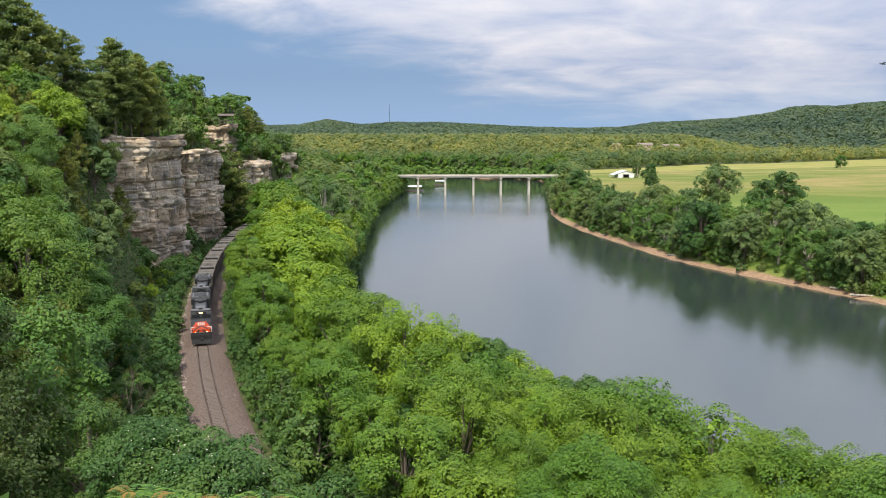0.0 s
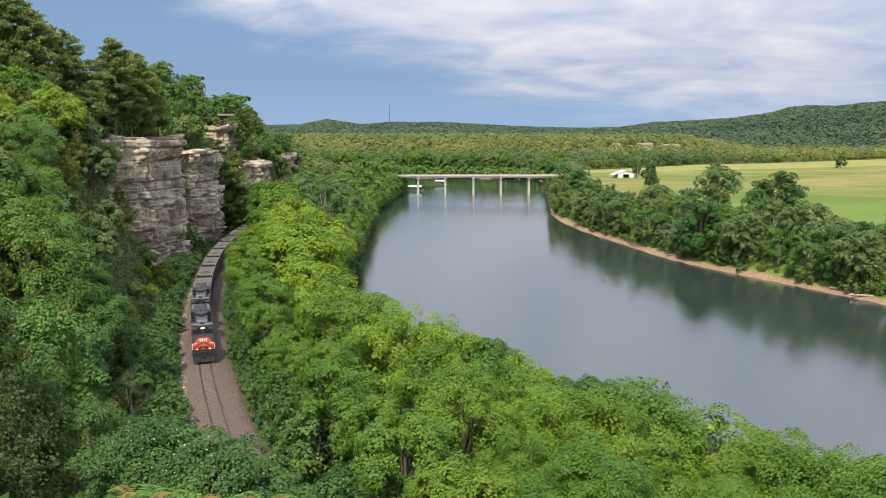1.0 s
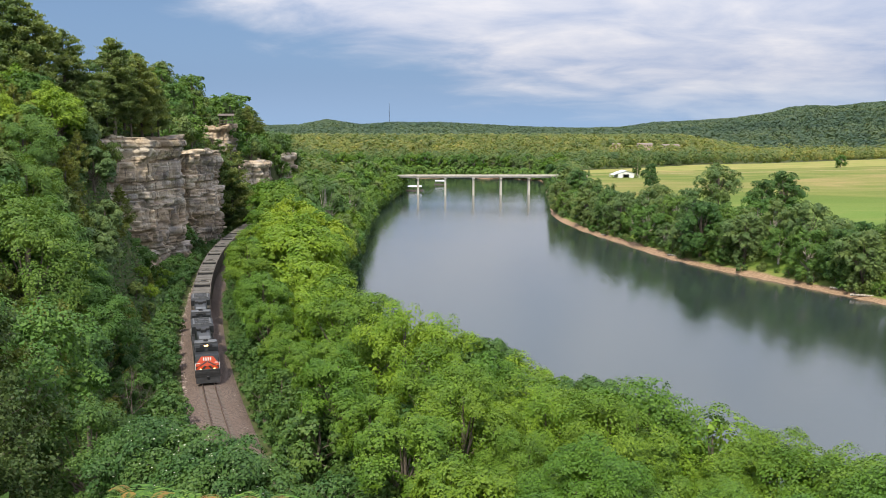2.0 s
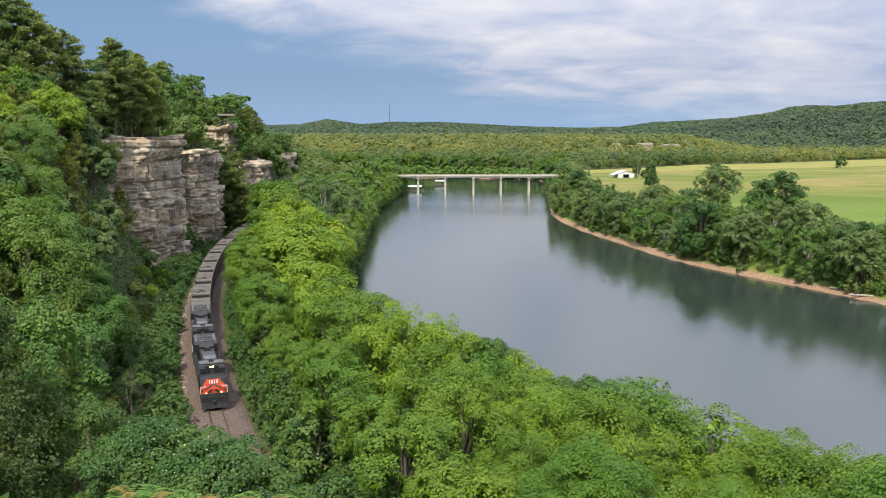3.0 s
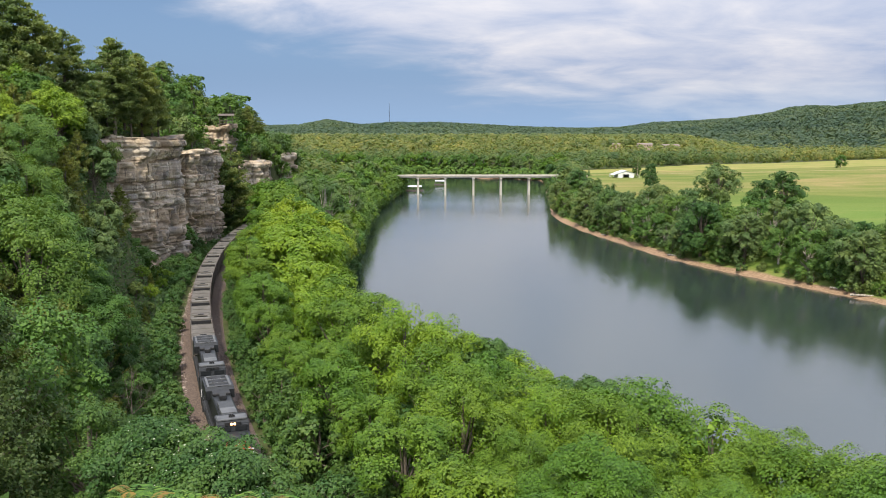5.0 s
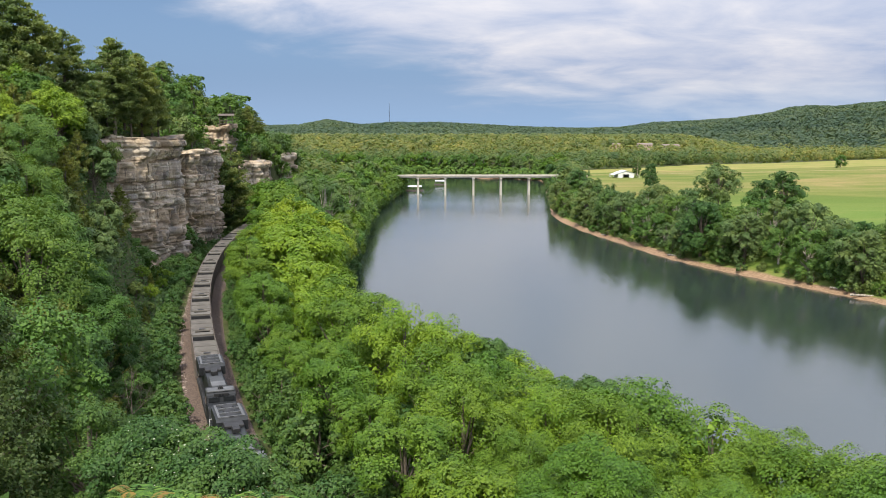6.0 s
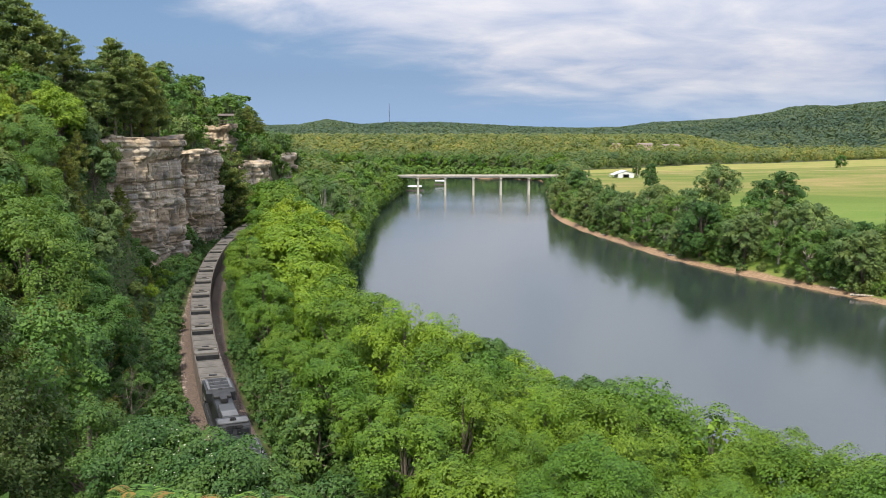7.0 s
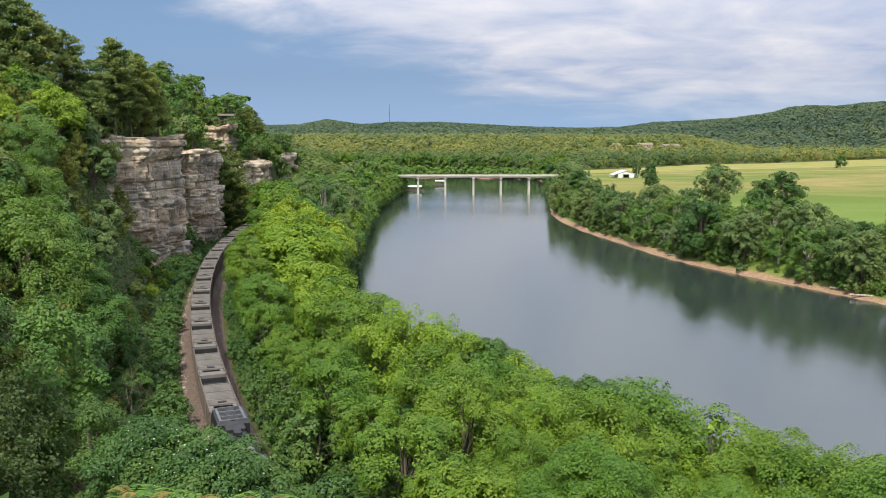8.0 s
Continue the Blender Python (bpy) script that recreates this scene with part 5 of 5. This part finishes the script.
PALE_MARK = simple("pale_mark", (0.5, 0.5, 0.48), (0.62, 0.62, 0.6), 2.0, 0.6)
HOPPER_RIM = simple("hopper_rim", (0.12, 0.112, 0.1), (0.22, 0.205, 0.185), 0.7, 0.8)
CAB_LIGHT = simple("pale_roof", (0.085, 0.089, 0.095), (0.15, 0.155, 0.162), 0.9, 0.55)
LAMP = glow("headlight", (1.0, 0.56, 0.22), 5)


def truck(parent, y, gauge_r=0.5, wheels=(-1.7, 0.0, 1.7)):
    t = part("truck", boxes((-1.15, -0.95, y - 2.4, y + 2.4, 0.35, 0.85), (0.95, 1.15, y - 2.4, y + 2.4, 0.35, 0.85), (-0.95, 0.95, y - 0.4, y + 0.4, 0.5, 0.9), bevel=0.04), STEEL_DARK, parent)
    for w in wheels:
        bm = bmesh.new()
        for sx in (-0.76, 0.76):
            tube(bm, (sx - 0.07, y + w, gauge_r), (sx + 0.07, y + w, gauge_r), gauge_r, seg=18)
        tube(bm, (-0.9, y + w, gauge_r), (0.9, y + w, gauge_r), 0.09)
        part("wheelset", bm, RAIL_STEEL, t)


# a vehicle's own space: origin at its middle on the rail top, +Y towards its rear, x across
def locomotive(orange):
    """A six-axle diesel; its front is at y = -10.2."""
    root = new("locomotive")
    part("underframe", boxes((-1.5, 1.5, -10.0, 10.0, 1.25, 1.6), bevel=0.03), STEEL_DARK, root)
    part("fuel_tank", boxes((-1.4, 1.4, -3.2, 3.2, 0.45, 1.25), bevel=0.15), STEEL_DARK, root)
    truck(root, -6.6), truck(root, 6.6)
    bm = bmesh.new()
    prism(bm, [(-10.1, 0.15), (-9.7, 0.15), (-9.5, 1.25), (-9.9, 1.25)], -1.45, 1.45)
    part("plow", bm, STEEL_DARK, root)
    part("pilot", boxes((-1.55, 1.55, -9.98, -9.75, 0.9, 1.9), bevel=0.03), STEEL_DARK, root)
    # wide nose
    bm = bmesh.new()
    prism(bm, [(-9.3, 1.6), (-9.25, 2.2), (-8.78, 3.35), (-8.45, 3.5), (-7.05, 3.55), (-7.05, 1.6)], -1.47, 1.47)
    bmesh.ops.bevel(bm, geom=bm.edges[:], offset=0.08, segments=2, affect="EDGES")
    nose = part("nose", bm, BODY_GREY, root, "wide nose with orange panel" if orange else "")
    if orange:
        def on_nose(pts, lift, mat, name, label=""):
            """A thin plate on the nose's face; pts are (across, height)."""
            bm = bmesh.new()
            face = lambda z: -9.3 - lift + (0.05 * (z - 1.6) / 0.6 if z < 2.2 else 0.05 + 0.47 * (z - 2.2) / 1.15)
            a = [bm.verts.new((x, face(z), z)) for x, z in pts]
            b = [bm.verts.new((x, face(z) + 0.02, z)) for x, z in pts]
            bm.faces.new(a), bm.faces.new(b[::-1])
            for q in range(len(a)):
                w = (q + 1) % len(a)
                bm.faces.new((a[q], b[q], b[w], a[w]))
            bmesh.ops.recalc_face_normals(bm, faces=bm.faces)
            part(name, bm, mat, nose, label)
        on_nose([(-1.46, 2.2), (-1.46, 2.35), (-0.72, 3.32), (0.72, 3.32), (1.46, 2.35), (1.46, 2.2)], 0.03, ORANGE, "orange_panel", "bright orange upper nose panel")
        on_nose([(-1.46, 1.62), (-1.46, 2.2), (1.46, 2.2), (1.46, 1.62)], 0.03, ORANGE, "orange_panel", "bright orange lower nose panel")
        for k in (-1, 1):
            on_nose([(k * 1.4, 1.85), (k * 1.4, 2.2), (k * 1.1, 2.2)], 0.06, STEEL_DARK, "stripe", "dark chevron stripe")
            on_nose([(k * 1.14, 2.2), (k * 0.86, 2.2), (k * 0.06, 2.62), (k * 0.06, 2.8)], 0.06, STEEL_DARK, "stripe", "dark chevron stripe")
            on_nose([(k * 0.9, 1.64), (k * 0.55, 1.64), (k * 0.05, 2.2), (k * 0.4, 2.2)], 0.06, STEEL_DARK, "stripe", "dark chevron stripe")
            for q in (0.14, 0.42):
                on_nose([(k * q - 0.07, 2.82), (k * q - 0.07, 3.22), (k * q + 0.07, 3.22), (k * q + 0.07, 2.82)], 0.09, PALE_MARK, "marking", "pale mark")
    # cab
    bm = bmesh.new()
    prism(bm, [(-7.1, 1.6), (-7.1, 3.5), (-6.9, 4.2), (-6.5, 4.5), (-4.6, 4.55), (-4.6, 1.6)], -1.5, 1.5)
    bmesh.ops.bevel(bm, geom=bm.edges[:], offset=0.08, segments=2, affect="EDGES")
    cab = part("cab", bm, BODY_GREY, root)
    for k in (-1, 1):
        part("windscreen", boxes((k * 0.75 - 0.55, k * 0.75 + 0.55, -7.12, -6.94, 3.6, 4.08), bevel=0.01), GLASS, cab)
        part("side_window", boxes((k * 1.51 - 0.02, k * 1.51 + 0.02, -6.6, -5.2, 3.1, 3.9)), GLASS, cab)
    part("cab_roof", boxes((-1.45, 1.45, -6.6, -5.2, 4.5, 4.64), bevel=0.12), CAB_LIGHT, root)
    part("roof_hatch", boxes((-0.75, 0.75, -4.3, -2.6, 4.5, 4.56), bevel=0.02), CAB_LIGHT, root)
    part("number_board", boxes((-0.75, 0.75, -6.98, -6.7, 4.1, 4.45), bevel=0.03), STEEL_DARK, cab)
    for k in (-0.14, 0.14):
        bm = bmesh.new()
        tube(bm, (k, -7.04, 4.27), (k, -6.96, 4.27), 0.12, 0.12, 12)
        part("headlight", bm, LAMP if orange else GLASS, root)
    for k in (-0.85, 0.85):
        bm = bmesh.new()
        tube(bm, (k, -9.62, 1.76), (k, -9.3, 1.76), 0.12, 0.12, 12)
        part("ditch_light", bm, LAMP if orange else GLASS, root)
    # long hood, roof pieces
    part("hood", boxes((-0.98, 0.98, -4.6, 9.2, 1.6, 4.15), bevel=0.12), BODY_GREY, root)
    part("roof_deck", boxes((-0.8, 0.8, -4.5, -0.2, 4.16, 4.5), bevel=0.08), ROOF_GREY, root)
    bm = bmesh.new()
    prism(bm, [(4.2, 3.4), (4.2, 4.35), (4.5, 4.6), (8.7, 4.6), (9.0, 4.3), (9.0, 3.4)], -1.5, 1.5)
    rad = part("radiator", bm, BODY_GREY, root)
    for y in (5.2, 6.6, 8.0):
        bm = bmesh.new()
        tube(bm, (0, y, 4.58), (0, y, 4.72), 0.62, 0.6, 20)
        part("fan", bm, STEEL_DARK, rad)
    for y in (4.7, 5.9, 7.3, 8.6):
        part("roof_bar", boxes((-1.0, 1.0, y - 0.07, y + 0.07, 4.604, 4.74)), CAB_LIGHT, rad)
    for k in (-1.15, 1.15):
        part("intake_grille", boxes((k - 0.12, k + 0.12, 4.6, 8.6, 4.604, 4.72)), CAB_LIGHT, rad)
    part("exhaust_stack", boxes((-0.35, 0.35, 1.2, 2.4, 4.15, 4.62), bevel=0.05), STEEL_DARK, root)
    part("dynamic_brake", boxes((-0.92, 0.92, 2.7, 4.1, 4.15, 4.45), bevel=0.06), STEEL_DARK, root)
    bm = bmesh.new()
    for k in (-0.2, 0, 0.2):
        tube(bm, (k, -5.8, 4.8), (k, -6.2, 4.8), 0.04, 0.1, 8)
    box(bm, -0.25, 0.25, -5.75, -5.65, 4.6, 4.85)
    part("horn", bm, STEEL_DARK, root)
    for k in (-1.48, 1.48):
        bm = bmesh.new()
        tube(bm, (k, -4.4, 2.6), (k, 9.6, 2.6), 0.025, seg=6)
        for y in np.arange(-4.4, 9.7, 2.0):
            tube(bm, (k, y, 1.6), (k, y, 2.6), 0.02, seg=6)
        part("handrail", bm, ROOF_GREY, root)
        bm = bmesh.new()
        tube(bm, (k, -9.85, 1.5), (k, -9.85, 2.7), 0.04, seg=6)
        tube(bm, (k, -9.85, 2.7), (k * 0.6, -9.85, 2.75), 0.04, seg=6)
        part("front_handrail", bm, WHITE_PAINT, root, "white front handrail")
    bm = boxes((-0.15, 0.15, -10.2, -9.9, 0.75, 1.05), (-0.15, 0.15, 9.9, 10.2, 0.75, 1.05), bevel=0.03)
    part("coupler", bm, STEEL_DARK, root)
    return root


def hopper():
    """A hopper car with a flat pale top and a slot at its front end, 14.2 m over the couplers."""
    root = new("hopper_car")
    L, W, Z0, Z1 = 6.65, 1.5, 1.1, 3.6
    for k in (-1, 1):
        side = part("side_wall", boxes((k * W - 0.05, k * W + 0.05, -L, L, Z0, Z1 + 0.1)), HOPPER_SIDE, root)
        for y in np.linspace(-L + 0.3, L - 0.3, 9):
            part("rib", boxes((k * (W + 0.1) - 0.05, k * (W + 0.1) + 0.05, y - 0.07, y + 0.07, Z0, Z1)), HOPPER_SIDE, side)
        part("end_sill", boxes((-1.3, 1.3, k * L - 0.1, k * L + 0.25, 0.95, 1.3), bevel=0.03), STEEL_DARK, root)
    part("top_plate", boxes((-W + 0.052, W - 0.052, -4.1, 3.5, Z1 - 0.12, Z1)), HOPPER_IN, root)
    bm = bmesh.new()
    prism(bm, [(3.6, 2.0), (3.6, 2.1), (L - 0.3, 3.0), (L - 0.3, 2.0)], -W + 0.052, W - 0.052)
    # dark steel in the rear recess paints in its shade
    part("rear_slope", bm, STEEL_DARK, root)
    part("rear_end", boxes((-W + 0.052, W - 0.052, L - 0.28, L - 0.1, 1.6, Z1 - 0.05)), STEEL_DARK, root)
    for y in (-2.3, 0.6, 3.4):
        part("seam", boxes((-W + 0.06, W - 0.06, y - 0.06, y + 0.06, Z1 + 0.004, Z1 + 0.07)), HOPPER_RIM, root)
    part("hatch", boxes((-0.45, 0.45, -3.5, -3.1, Z1 + 0.004, Z1 + 0.12), bevel=0.03), STEEL_DARK, root)
    bm = bmesh.new()
    prism(bm, [(-4.1, 2.3), (-5.1, 3.1), (-5.1, 2.2), (-4.1, 2.2)], -W + 0.052, W - 0.052)
    # coloured dark too, so the slot looks deep in shade
    part("slope_sheet", bm, STEEL_DARK, root)
    for k in (-1, 1):
        part("slot_gusset", boxes((k * 1.2 - 0.2, k * 1.2 + 0.2, -5.05, -4.15, Z1 - 0.15, Z1 - 0.02)), HOPPER_RIM, root)
    part("slot_lip", boxes((-W + 0.06, W - 0.06, -4.2, -4.104, Z1 - 0.1, Z1 + 0.1)), HOPPER_RIM, root)
    part("front_end", boxes((-W + 0.052, W - 0.052, -L + 0.2, -5.1, 1.6, Z1 - 0.02), bevel=0.04), HOPPER_RIM, root)
    for y in (-2.6, 0.0, 2.6):
        bm = bmesh.new()
        prism(bm, [(y - 1.0, 1.6), (y + 1.0, 1.6), (y + 0.3, 0.5), (y - 0.3, 0.5)], -1.2, 1.2)
        part("discharge_bay", bm, HOPPER_SIDE, root)
    truck(root, -4.6, 0.42, (-0.9, 0.9)), truck(root, 4.6, 0.42, (-0.9, 0.9))
    for k in (-1, 1):
        part("coupler", boxes((-0.12, 0.12, k * 6.8 - 0.3, k * 6.8 + 0.3, 0.75, 1.0)), STEEL_DARK, root)
    return root


SPEED = 10.65
LOCO, CAR = 20.3, 14.2
rolling = []


def make_train():
    lead = tagged(locomotive(True), "dark grey diesel locomotive with orange nose and lit headlights", "locomotive")
    second = tagged(locomotive(False), "dark grey diesel locomotive coupled behind the leading engine", "locomotive")
    rolling.append((lead, -1.3 + LOCO / 2, 6.6))
    rolling.append((second, -1.3 + LOCO * 1.5, 6.6))
    car = tagged(hopper(), "grey-brown hopper car with flat pale top in a freight train", "hopper car", "hopper cars of the train")
    s = -1.3 + LOCO * 2 + CAR / 2
    for i in range(19):
        ob = car if i == 0 else copy_thing(car, Matrix.Identity(4))
        rolling.append((ob, s, 4.6))
        s += CAR


make_train()


def motions():
    for ob, s, half in rolling:
        rows = []
        for t in np.arange(0, 8.01, 0.5):
            q = s - SPEED * t
            x1, y1 = along(q - half)
            x2, y2 = along(q + half)
            rows.append((float(t), Matrix.LocRotScale(((x1 + x2) / 2, (y1 + y2) / 2, RAIL_Z), Euler((0, 0, math.atan2(y2 - y1, x2 - x1) - math.pi / 2)), None)))
        walk(ob, rows)
    rows = [(float(q), pose(40.7 + 21 * q, 80 - 3 * q, 44.95 + 1.2 * q, 0, 8, 0)) for q in np.arange(0, 8.01, 1.0)]
    walk(flyer, rows)


motions()
